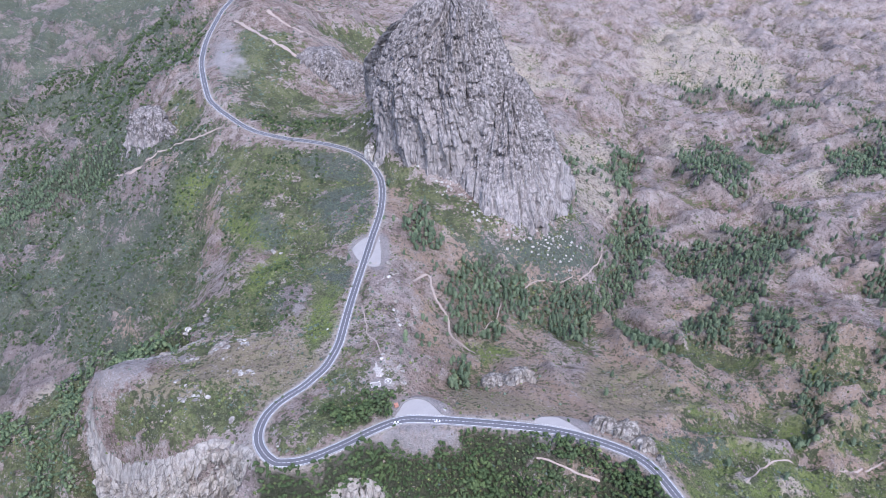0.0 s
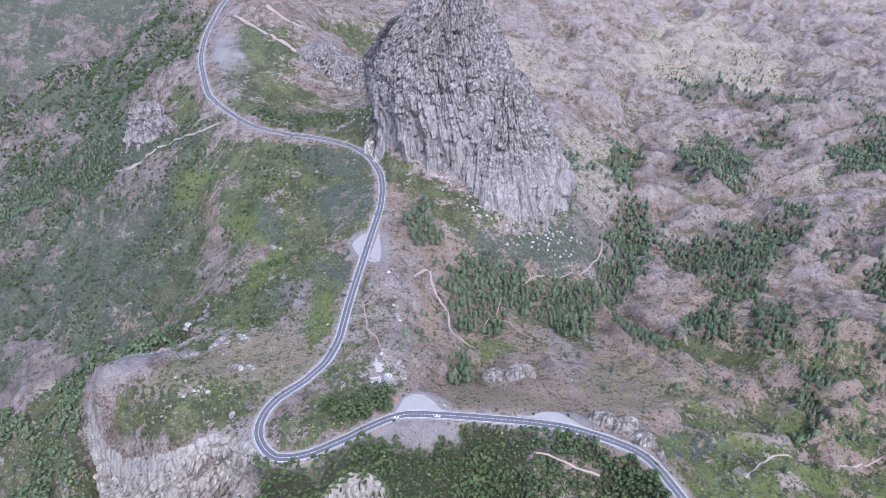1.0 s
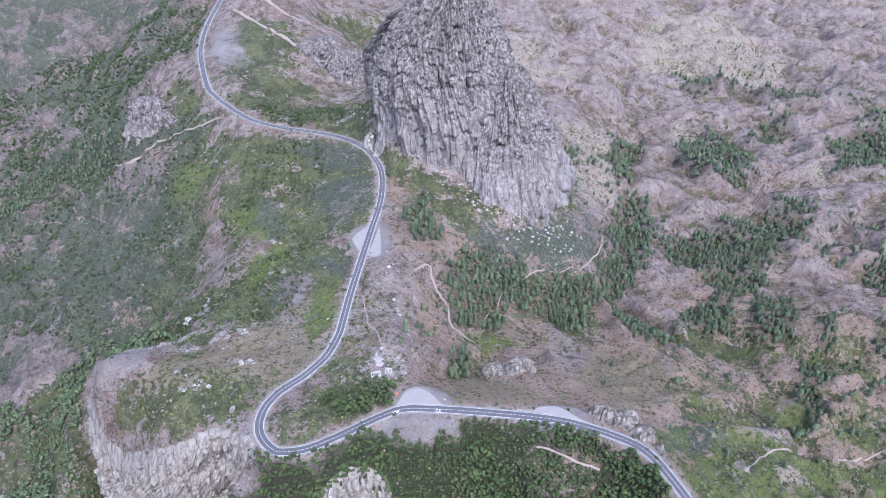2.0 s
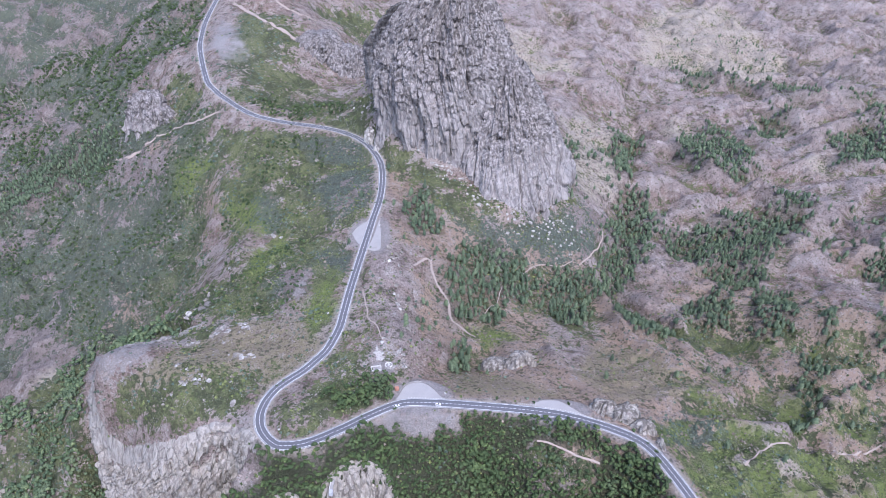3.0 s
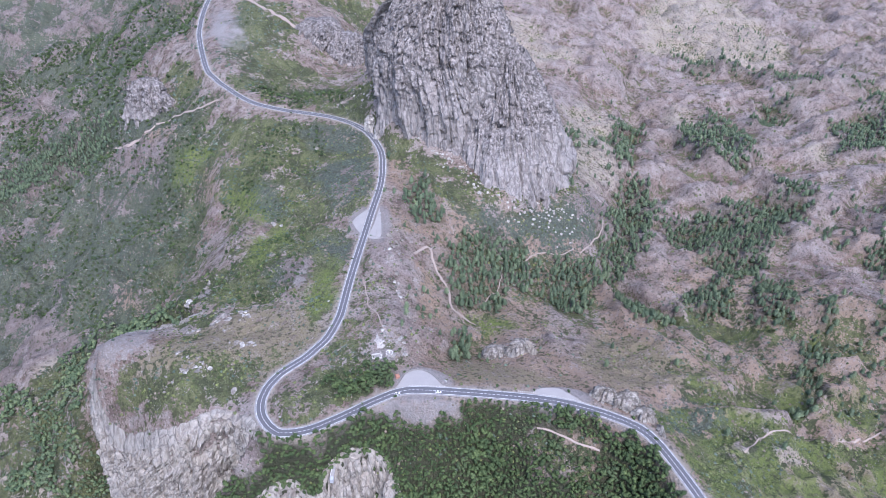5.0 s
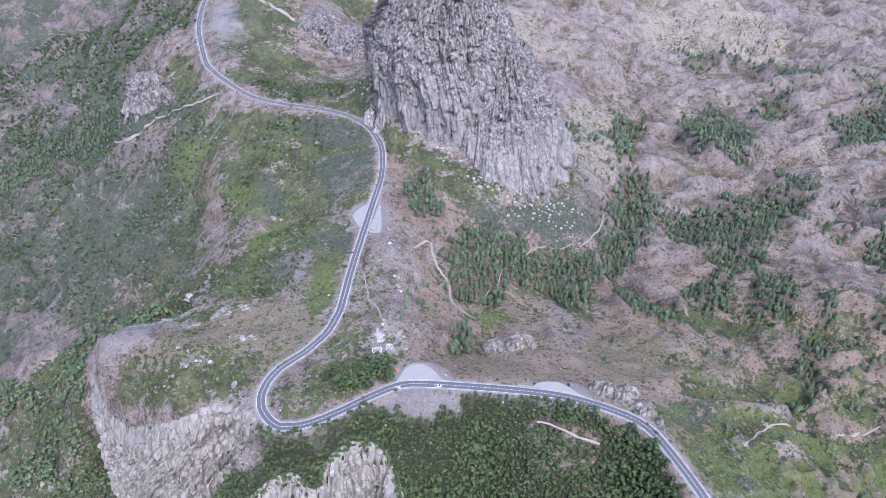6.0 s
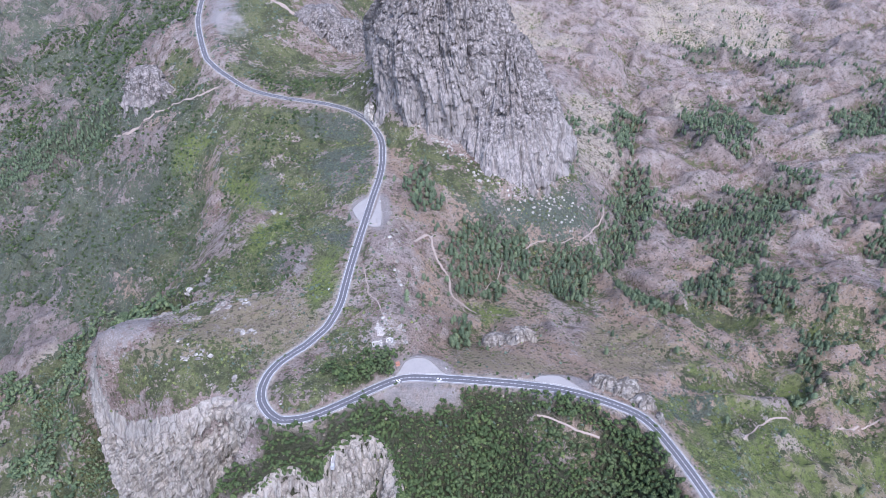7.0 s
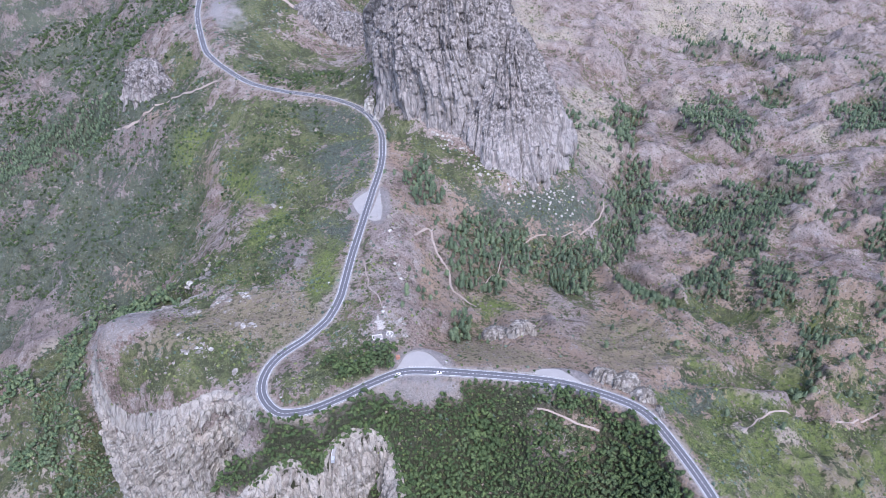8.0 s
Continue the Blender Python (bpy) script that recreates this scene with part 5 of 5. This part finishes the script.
# ---- boulders ----
def boulder_mesh(seed):
    rnd = random.Random(seed)
    bm = bmesh.new()
    bmesh.ops.create_icosphere(bm, subdivisions=2, radius=1)
    cuts = [Vector((rnd.uniform(-1, 1), rnd.uniform(-1, 1), rnd.uniform(-0.6, 1))).normalized() for _ in range(11)]
    for v in bm.verts:
        p = v.co.copy()
        for c in cuts:
            over = p.dot(c) - 0.5
            if over > 0:
                p -= c * over
        p += v.co * 0.14 * noise.noise(v.co * 2.2 + Vector((seed, 0, 0)))
        v.co = p
    me = bpy.data.meshes.new("boulder")
    bm.to_mesh(me)
    bm.free()
    return me


BOULDERS = []
for k in range(6):
    me = boulder_mesh(40 + k)
    me.materials.append(PALE_ROCK if k % 3 == 0 else CLIFF_ROCK)
    BOULDERS.append(me)


def boulder(x, y, size, label, group="", squash=0.8, pale=False):
    z = float(height(np.array([float(x)]), np.array([float(y)]))[0])
    ob = new("boulder", random.choice(BOULDERS[::3] if pale else BOULDERS))
    ob.matrix_world = Matrix.Translation((x, y, z + size * 0.12)) @ Euler((random.uniform(-0.3, 0.3), random.uniform(-0.3, 0.3), random.uniform(0, 6.3))).to_matrix().to_4x4() @ Matrix.Diagonal((size * random.uniform(0.8, 1.3), size * random.uniform(0.8, 1.2), size * squash, 1))
    return tagged(ob, label, "boulder", group)


boulder(-143, 702, 4.0, "large pale boulder standing out of green scrub", squash=0.9)
boulder(-168, 571, 3.6, "grey boulder among scrub below the slope")
boulder(-160, 569, 2.8, "smaller grey boulder beside its neighbour")


def scree(pts, count, spread, size, label):
    """Many fallen boulders, too many to count, as one mesh."""
    line = spline([(*p, 0) for p in pts], 1.0)
    vs, fs, k = [], [], 0
    for _ in range(count):
        p = line[random.randrange(len(line))]
        x, y, r = p[0] + random.gauss(0, spread), p[1] + random.gauss(0, spread), size * random.uniform(0.45, 1.3) ** 1.5
        me = random.choice(BOULDERS)
        v = np.empty(len(me.vertices) * 3)
        me.vertices.foreach_get("co", v)
        turn = np.array(Euler((random.uniform(-0.3, 0.3), random.uniform(-0.3, 0.3), random.uniform(0, 6.3))).to_matrix())
        v = v.reshape(-1, 3) @ turn.T * np.array([random.uniform(0.8, 1.3), random.uniform(0.8, 1.2), 0.8]) * r
        vs.append(v + np.array([x, y, float(height(np.array([x]), np.array([y]))[0]) + 0.12 * r]))
        fs.append(np.array([f.vertices[:] for f in me.polygons]) + k)
        k += len(v)
    tagged(new("scree", solid("scree", np.vstack(vs), np.vstack(fs), PALE_ROCK)), label, "scree", kind="stuff")


def strew(pts, count, spread, size, label, group, pale=False):
    line = spline([(*p, 0) for p in pts], 1.0)
    for _ in range(count):
        p = line[random.randrange(len(line))]
        boulder(p[0] + random.gauss(0, spread), p[1] + random.gauss(0, spread), size * random.uniform(0.45, 1.3) ** 1.5, label, group, pale=pale)


strew([(-30, 365), (-33, 385), (-29, 402), (-33, 430), (-42, 470), (-50, 500)], 42, 1.8, 2.0, "pale rock on the crest beside the footpath", "rocks along the crest")
strew([(-44, 500), (-40, 515), (-44, 526)], 12, 3.0, 2.6, "pale rock beside the viewpoint", "rocks by the viewpoint")
scree([(-30, 700), (-5, 672), (22, 645), (48, 622), (85, 612), (120, 640)], 130, 8.0, 1.9, "white boulders fallen onto the green apron of the spire")
scree([(-95, 790), (-80, 770), (-66, 735), (-50, 712)], 60, 9.0, 1.9, "white boulders in green scrub beside the spire")
scree([(100, 640), (125, 625), (150, 640)], 70, 12.0, 1.8, "white boulders on the dry slope below the spire")
strew([(-250, 425), (-225, 450), (-212, 480), (-205, 520), (-196, 555)], 34, 3.5, 2.4, "pale rock along the edge of the table", "rocks along the table edge")
strew([(-215, 345), (-190, 365), (-170, 380), (-150, 395)], 30, 16.0, 1.2, "pale rock lying in the grass of the table", "rocks on the table")
strew([(-119, 335), (-117, 322), (-112, 312)], 14, 1.0, 0.8, "pale stone inside the road bend", "stones in the bend")
strew([(-92, 735), (-78, 722), (-70, 705)], 12, 2.5, 1.6, "pale rubble of the road cutting", "rubble at the cutting")
strew([(104, 333), (116, 330), (128, 323), (136, 312), (142, 301), (147, 290)], 16, 3.4, 1.5, "rough pale rock beside the roadside outcrop", "rocks of the roadside outcrop")
strew([(32, 384), (43, 390), (58, 386), (69, 378)], 10, 3.0, 1.3, "pale rock fallen from a small outcrop", "rocks of the slope outcrop")


strew([(-38, 364), (-44, 372), (-40, 382), (-46, 390), (-40, 396)], 34, 2.6, 1.5, "pale broken rock round the memorial on the crest", "rocks round the memorial", True)


# bare pale rock showing through the turf of the table
for x, y, wide in ((-199, 371, 3.4), (-189, 352, 4.2), (-186, 357, 3.0), (-174, 352, 4.6), (-178, 357, 3.2), (-150, 338, 4.4), (-158, 419, 5.0), (-163, 426, 4.0), (-152, 382, 4.2), (-156, 390, 5.2), (-176, 420, 5.5), (-184, 417, 4.5), (-203, 407, 5.0), (-198, 410, 4.2), (-180, 362, 2.6), (-201, 343, 2.4)):
    for _ in range(4):
        boulder(x + random.gauss(0, wide * 0.45), y + random.gauss(0, wide * 0.45), wide * random.uniform(0.3, 0.75), "pale rock showing through the turf of the table", "bare rocks on the table", 0.3)


# ---- plants ----
def ico(level):
    bm = bmesh.new()
    bmesh.ops.create_icosphere(bm, subdivisions=level, radius=1)
    v = np.array([p.co[:] for p in bm.verts])
    f = np.array([[p.index for p in q.verts] for q in bm.faces])
    bm.free()
    return v, f


def octa():
    v = np.array([(1, 0, 0), (0, 1, 0), (-1, 0, 0), (0, -1, 0), (0, 0, 1), (0, 0, -0.6)], float)
    return v, np.array([(0, 1, 4), (1, 2, 4), (2, 3, 4), (3, 0, 4), (1, 0, 5), (2, 1, 5), (3, 2, 5), (0, 3, 5)])


def sprays(rng, centres, out, size):
    """A ragged triangle of leaves at each centre, roughly facing outwards."""
    n = len(centres)
    a = rng.normal(size=(n, 3))
    a = a - out * (a * out).sum(1, keepdims=True) * 0.75
    a /= np.linalg.norm(a, axis=1, keepdims=True)
    b = np.cross(out, a) + rng.normal(size=(n, 3)) * 0.3
    s = size * rng.uniform(0.6, 1.35, (n, 1))
    tri = np.stack([centres + a * s, centres - a * s * 0.6 + b * s * 0.9, centres - a * s * 0.5 - b * s * 0.9], 1)
    return tri.reshape(-1, 3), np.arange(3 * n).reshape(-1, 3)


def clump_crown(rng, leaves, lobes):
    """A broad crown of several lobes, about 1 in radius, sitting on z = 0."""
    vs, fs, k = [], [], 0
    for q in range(lobes):
        a = 2.4 * q + rng.uniform(0, 0.8)
        r = 0.0 if q == 0 else rng.uniform(0.4, 0.62)
        c = np.array([r * math.cos(a), r * math.sin(a), 0.75 + rng.uniform(-0.25, 0.2) + (0.2 if q == 0 else 0)])
        w = rng.uniform(0.42, 0.62) if q else 0.62
        v, f = ico(1)
        v = v * w * np.array([1, 1, 0.85]) * (1 + 0.22 * rng.normal(size=(len(v), 1))) * 0.9 + c
        vs.append(v), fs.append(f + k)
        k += len(v)
        d = rng.normal(size=(leaves // lobes, 3))
        d[:, 2] = np.abs(d[:, 2]) * 1.1 - 0.25
        d /= np.linalg.norm(d, axis=1, keepdims=True)
        v, f = sprays(rng, c + d * w * rng.uniform(0.85, 1.2, (len(d), 1)), d, 0.17)
        vs.append(v), fs.append(f + k)
        k += len(v)
    return np.vstack(vs), np.vstack(fs)


def pine_crown(rng, leaves):
    """A slim, tapering, ragged crown: 1 in radius, 4.4 high over a bare stem."""
    n = leaves
    h = rng.uniform(0.0, 1.0, n) ** 0.8
    a = rng.uniform(0, 2 * math.pi, n)
    r = (1.05 - 0.62 * h ** 1.6) * (0.85 + 0.25 * np.sin(h * 19 + a)) * (0.55 + 0.45 * np.minimum(1, h * 6))
    out = np.column_stack([np.cos(a), np.sin(a), np.full(n, 0.45)])
    out /= np.linalg.norm(out, axis=1, keepdims=True)
    c = np.column_stack([r * np.cos(a), r * np.sin(a), 0.9 + 3.4 * h])
    v, f = sprays(rng, c, out, 0.29)
    core, cf = ico(1)
    core = core * np.array([0.75, 0.75, 1.65]) * (1 + 0.15 * rng.normal(size=(len(core), 1)))
    core[:, :2] *= (1 - 0.3 * (core[:, 2:] / 1.6))
    core[:, 2] += 2.3
    return np.vstack([core, v]), np.vstack([cf, f + len(core)])


def shrub(rng, leaves):
    core, cf = octa()
    core = core * np.array([0.8, 0.8, 0.75]) * (1 + 0.2 * rng.normal(size=(6, 1)))
    d = rng.normal(size=(leaves, 3))
    d[:, 2] = np.abs(d[:, 2])
    d /= np.linalg.norm(d, axis=1, keepdims=True)
    v, f = sprays(rng, d * np.array([0.85, 0.85, 0.75]) * rng.uniform(0.75, 1.15, (leaves, 1)), d, 0.36)
    return np.vstack([core, v]), np.vstack([cf, f + 6])


def stem(height_, r0, r1, sides=6):
    a = np.linspace(0, 2 * math.pi, sides, endpoint=False)
    rows = [np.column_stack([r * np.cos(a) + dx, r * np.sin(a), np.full(sides, z)]) for r, z, dx in ((r0, -0.6, 0), ((r0 + r1) / 2, height_ * 0.5, 0.05), (r1, height_, 0))]
    v = np.vstack(rows)
    f = []
    for k in range(2):
        for i in range(sides):
            p, q = k * sides + i, k * sides + (i + 1) % sides
            f += [(p, q, q + sides), (p, q + sides, p + sides)]
    return v, np.array(f)


def mass(name, spots, shapes, mat, label, rng):
    """Many plants in one mesh. spots: x, y, z, width, height."""
    pick = rng.integers(0, len(shapes), len(spots))
    vs, fs, ts, k = [], [], [], 0
    for q, (v, f) in enumerate(shapes):
        s = spots[pick == q]
        if not len(s):
            continue
        a = rng.uniform(0, 2 * math.pi, len(s))
        c, d = np.cos(a)[:, None], np.sin(a)[:, None]
        x = (v[None, :, 0] * c - v[None, :, 1] * d) * s[:, 3:4] + s[:, 0:1]
        y = (v[None, :, 0] * d + v[None, :, 1] * c) * s[:, 3:4] * rng.uniform(0.85, 1.15, (len(s), 1)) + s[:, 1:2]
        z = v[None, :, 2] * s[:, 4:5] + s[:, 2:3]
        vs.append(np.stack([x, y, z], -1).reshape(-1, 3))
        fs.append((f[None] + (np.arange(len(s)) * len(v))[:, None, None] + k).reshape(-1, 3))
        ts.append(np.repeat(rng.uniform(0, 1, len(s)), len(v)))
        k += len(s) * len(v)
    me = solid(name, np.vstack(vs), np.vstack(fs), mat)
    tone = me.attributes.new("tone", "FLOAT", "POINT")
    tone.data.foreach_set("value", np.concatenate(ts).astype(np.float32))
    return tagged(new(name, me), label, name.replace("_", " "), kind="stuff")


def spots_in(x0, x1, y0, y1, gap, rng):
    """Places where plants can stand: off the road, the paving, the bare cliffs and the spire."""
    x, y = np.meshgrid(np.arange(x0, x1, gap), np.arange(y0, y1, gap))
    x, y = x.ravel() + rng.uniform(-0.5, 0.5, x.size) * gap, y.ravel() + rng.uniform(-0.5, 0.5, x.size) * gap
    ok = np.abs(x) < 0.72 * y + 130
    ok &= ((x - 30) / 104) ** 2 + ((y - 730) / 84) ** 2 > 1
    x, y = x[ok], y[ok]
    d = near_line(ROAD, x, y, 12)[0]
    ok = d > 5.0
    for px, py, rx, ry, pz in PADS:
        ok &= ((x - px) / rx) ** 2 + ((y - py) / ry) ** 2 > 0.9
    for width, pts in TRAILS:
        ok &= near_line(spline([(a, b, 0) for a, b in pts], 2.5), x, y, 6)[0] > 1.2 + 0.6 * width
    for edge in (CLIFF_EDGE, FRONT_EDGE):
        e, side, at = near_line(edge, x, y, 40)
        ok &= ~((side < 0) & (e < 22) & (at > 3) & (at < len(edge) - 34))
    return x[ok], y[ok]


rng = np.random.default_rng(7)
LAUREL = [clump_crown(rng, 66, 3) for _ in range(5)]
PINES = [pine_crown(rng, 84) for _ in range(5)]
FAR_PINES = [pine_crown(rng, 26) for _ in range(4)]
SHRUBS = [shrub(rng, 11) for _ in range(6)]
FAR_SHRUBS = [shrub(rng, 4) for _ in range(5)]


def make_tree(name, crown, mat, trunk, label, category, group):
    tree = tagged(new(name), label, category, group)
    child("trunk", solid("trunk", *trunk, BARK), tree)
    child("crown", solid("crown", *crown, mat), tree)
    return tree


def stand(spots, kinds, group):
    for k, (x, y, z, w, h) in enumerate(spots):
        copy_thing(kinds[k % len(kinds)], Matrix.Translation((x, y, z)) @ Matrix.Rotation(random.uniform(0, 6.28), 4, "Z") @ Matrix.Diagonal((w, w, h, 1)))["group"] = group


# the laurel forest under the road and under the cliff
x, y = spots_in(-560, 180, 215, 560, 2.4, rng)
c = cover(x, y, 0)
keep = (c["forest"] > 0) & (c["gravel"] == 0) & (rng.uniform(size=len(x)) < np.where(c["scrub"] > 0, 0.45, np.where(x < -200, 0.5 * smooth(-0.4, 0.1, fbm(x / 22, y / 22, 131, 3)), 0.97)))
x, y = x[keep], y[keep]
z = height(x, y)
size = np.where(x < -215, rng.uniform(1.6, 3.0, len(x)), rng.uniform(1.2, 2.5, len(x))) * (1 + 0.3 * vnoise(x / 25, y / 25, 77))
spots = np.column_stack([x, y, z + 0.8 * size, size, size * rng.uniform(0.9, 1.3, len(x))])
order = np.argsort(np.hypot(x - 0, y - 330))
near, rest = spots[order[:150]], spots[order[150:]]
kinds = [make_tree("laurel_tree", (v + np.array([0, 0, 0.0]), f), FOREST, stem(0.9, 0.12, 0.07), "dark green laurel tree in the forest below the road", "tree", "laurels below the road") for v, f in LAUREL]
stand(near[5:], kinds, "laurels below the road")
for ob, s in zip(kinds, near):
    ob.matrix_world = Matrix.Translation(s[:3]) @ Matrix.Diagonal((s[3], s[3], s[4], 1))
mass("laurel_forest", rest[rest[:, 0] > -215], LAUREL, FOREST, "dense dark green laurel forest on the steep slope", rng)
mass("open_woodland", rest[rest[:, 0] <= -215], [clump_crown(rng, 36, 2) for _ in range(5)], OPEN_WOOD, "mixed green woodland below the western cliff", rng)

# single dark trees and tall bushes on the western slopes
x, y = spots_in(-900, -120, 440, 1400, 5.5, rng)
c = cover(x, y, 0)
keep = ((c["scrub"] > 0) | (c["green"] > 0)) & (c["pine"] == 0) & (c["bare"] == 0) & ((x < -330) | (y < 850)) & (rng.uniform(size=len(x)) < np.where(c["green"] > 0, 0.45, 1.6) * (0.14 + 0.9 * smooth(0.0, 0.5, fbm(x / 38, y / 38, 123, 4))))
x, y = x[keep], y[keep]
size = rng.uniform(1.0, 3.0, len(x)) * np.clip(y / 700, 1, 1.5)
mass("slope_trees", np.column_stack([x, y, height(x, y), size, size * rng.uniform(0.8, 1.2, len(x))]), [clump_crown(rng, 24, 2) for _ in range(4)], FOREST, "scattered dark green bushes and trees on the western slopes", rng)

# pine stands
near_pines, far_pines = [], []
for x0, x1, y0, y1, gap in ((-100, 620, 260, 700, 4.6), (-100, 900, 700, 1150, 6.0), (-760, -380, 780, 1000, 4.4), (200, 1300, 1150, 1800, 9.5)):
    x, y = spots_in(x0, x1, y0, y1, gap, rng)
    c = cover(x, y, 0)
    odds = np.where(c["pine"] > 0, 0.72, np.where(c["sparse"] > 0, 0.09, 0.004))
    keep = rng.uniform(size=len(x)) < odds
    x, y = x[keep], y[keep]
    h = rng.uniform(1.2, 2.3, len(x)) * (0.95 if x1 < 0 else 1.0 if y0 < 700 else 1.25)
    w = h * rng.uniform(0.9, 1.35, len(x))
    s = np.column_stack([x, y, height(x, y), w, h])
    (near_pines if y0 == 260 else far_pines).append(s)
near_pines, far_pines = np.vstack(near_pines), np.vstack(far_pines)
order = np.argsort(np.hypot(near_pines[:, 0] - 60, near_pines[:, 1] - 400))
near, rest = near_pines[order[:150]], near_pines[order[150:]]
kinds = [make_tree("pine_tree", crown, PINE, stem(2.4, 0.13, 0.05), "slim young green pine on the dry slope", "tree", "pines below the crest") for crown in PINES]
stand(near[5:], kinds, "pines below the crest")
for ob, s in zip(kinds, near):
    ob.matrix_world = Matrix.Translation(s[:3]) @ Matrix.Diagonal((s[3], s[3], s[4], 1))
mass("pine_wood", rest, PINES, PINE, "stands of young green pines in the valley", rng)
mass("far_pine_wood", far_pines, FAR_PINES, PINE, "dark pine stands on the far hillsides", rng)

# scrub on the near hillsides and, larger and sparser, on the far ones
for x0, x1, y0, y1, gap, low, high, kinds_, tag in ((-430, 460, 240, 720, 2.6, 0.5, 1.9, SHRUBS, "hillside"), (-1100, 1250, 720, 1900, 6.0, 1.1, 3.2, FAR_SHRUBS, "far")):
    x, y = spots_in(x0, x1, y0, y1, gap, rng)
    c = cover(x, y, 0)
    bare = np.maximum.reduce([c["slab"], c["gravel"], c["pale"], c["bare"] * (x < 0)]) > 0
    thick = 0.5 + 0.5 * fbm(x / 30, y / 30, 88, 3)
    odds = np.where(c["green"] > 0, 0.95 * thick + 0.2, np.where(c["scrub"] > 0, 0.85 * thick + 0.08, 0.3 * thick))
    odds = np.where(c["straw"] > 0, 0.55 * smooth(0.45, 0.75, thick), odds)
    odds = np.where(bare, 0.03, np.where((c["forest"] + c["pine"]) > 0, 0.4, odds))
    keep = rng.uniform(size=len(x)) < odds
    x, y, green, blue = x[keep], y[keep], (np.maximum(c["green"], c["forest"]) > 0)[keep], (c["bluish"] > 0)[keep]
    sort = rng.uniform(size=len(x)) + 0.35 * vnoise(x / 18, y / 18, 99)
    w = low + (high - low) * rng.uniform(0, 1, len(x)) ** 1.8
    s = np.column_stack([x, y, height(x, y) - 0.05, w, w * rng.uniform(0.7, 1.2, len(x))])
    dry = sort > np.where(green, 0.97, np.where(x > 0, 0.5, 0.66))
    grey = ~dry & ((sort < np.where(blue | (x < -230), 0.62, 0.18)))
    mass(tag + "_scrub", s[~dry & ~grey], kinds_, SCRUB, "green and olive scrub on the hillsides", rng)
    mass(tag + "_grey_scrub", s[grey], kinds_, BLUISH, "grey-green scrub on the hillsides", rng)
    mass(tag + "_dry_scrub", s[dry], kinds_, DRY, "dry brownish twiggy scrub on the hillsides", rng)

# round dark bushes at the edge of the road
bush_shapes = [solid("roadside_bush", *clump_crown(rng, 60, 3), FOREST) for _ in range(4)]
for k, (x, y) in enumerate(((-88, 402), (-79, 407), (-86, 379), (-92, 372), (-117, 358), (-121, 353), (-74, 458), (-83, 468), (-80, 487), (-62, 462), (-138, 747), (-149, 753), (-181, 766), (-63, 703), (-258, 823), (-244, 811), (-235, 803), (-349, 913), (-308, 854), (-68, 622), (-68, 596), (88, 336), (-52, 341), (-55, 336), (-34, 331), (-57, 325), (-95, 366), (-59, 343), (111, 335), (118, 334), (123, 321), (129, 312), (136, 301), (140, 294), (64, 337), (38, 341))):
    ob = new("roadside_bush", bush_shapes[k % 4])
    w = random.uniform(0.9, 1.7)
    ob.matrix_world = Matrix.Translation((x, y, float(height(np.array([float(x)]), np.array([float(y)]))[0]) - 0.2)) @ Matrix.Rotation(random.uniform(0, 6.28), 4, "Z") @ Matrix.Diagonal((w, w, w * 0.9, 1))
    tagged(ob, "round dark green bush beside the asphalt road", "bush", "bushes along the road")
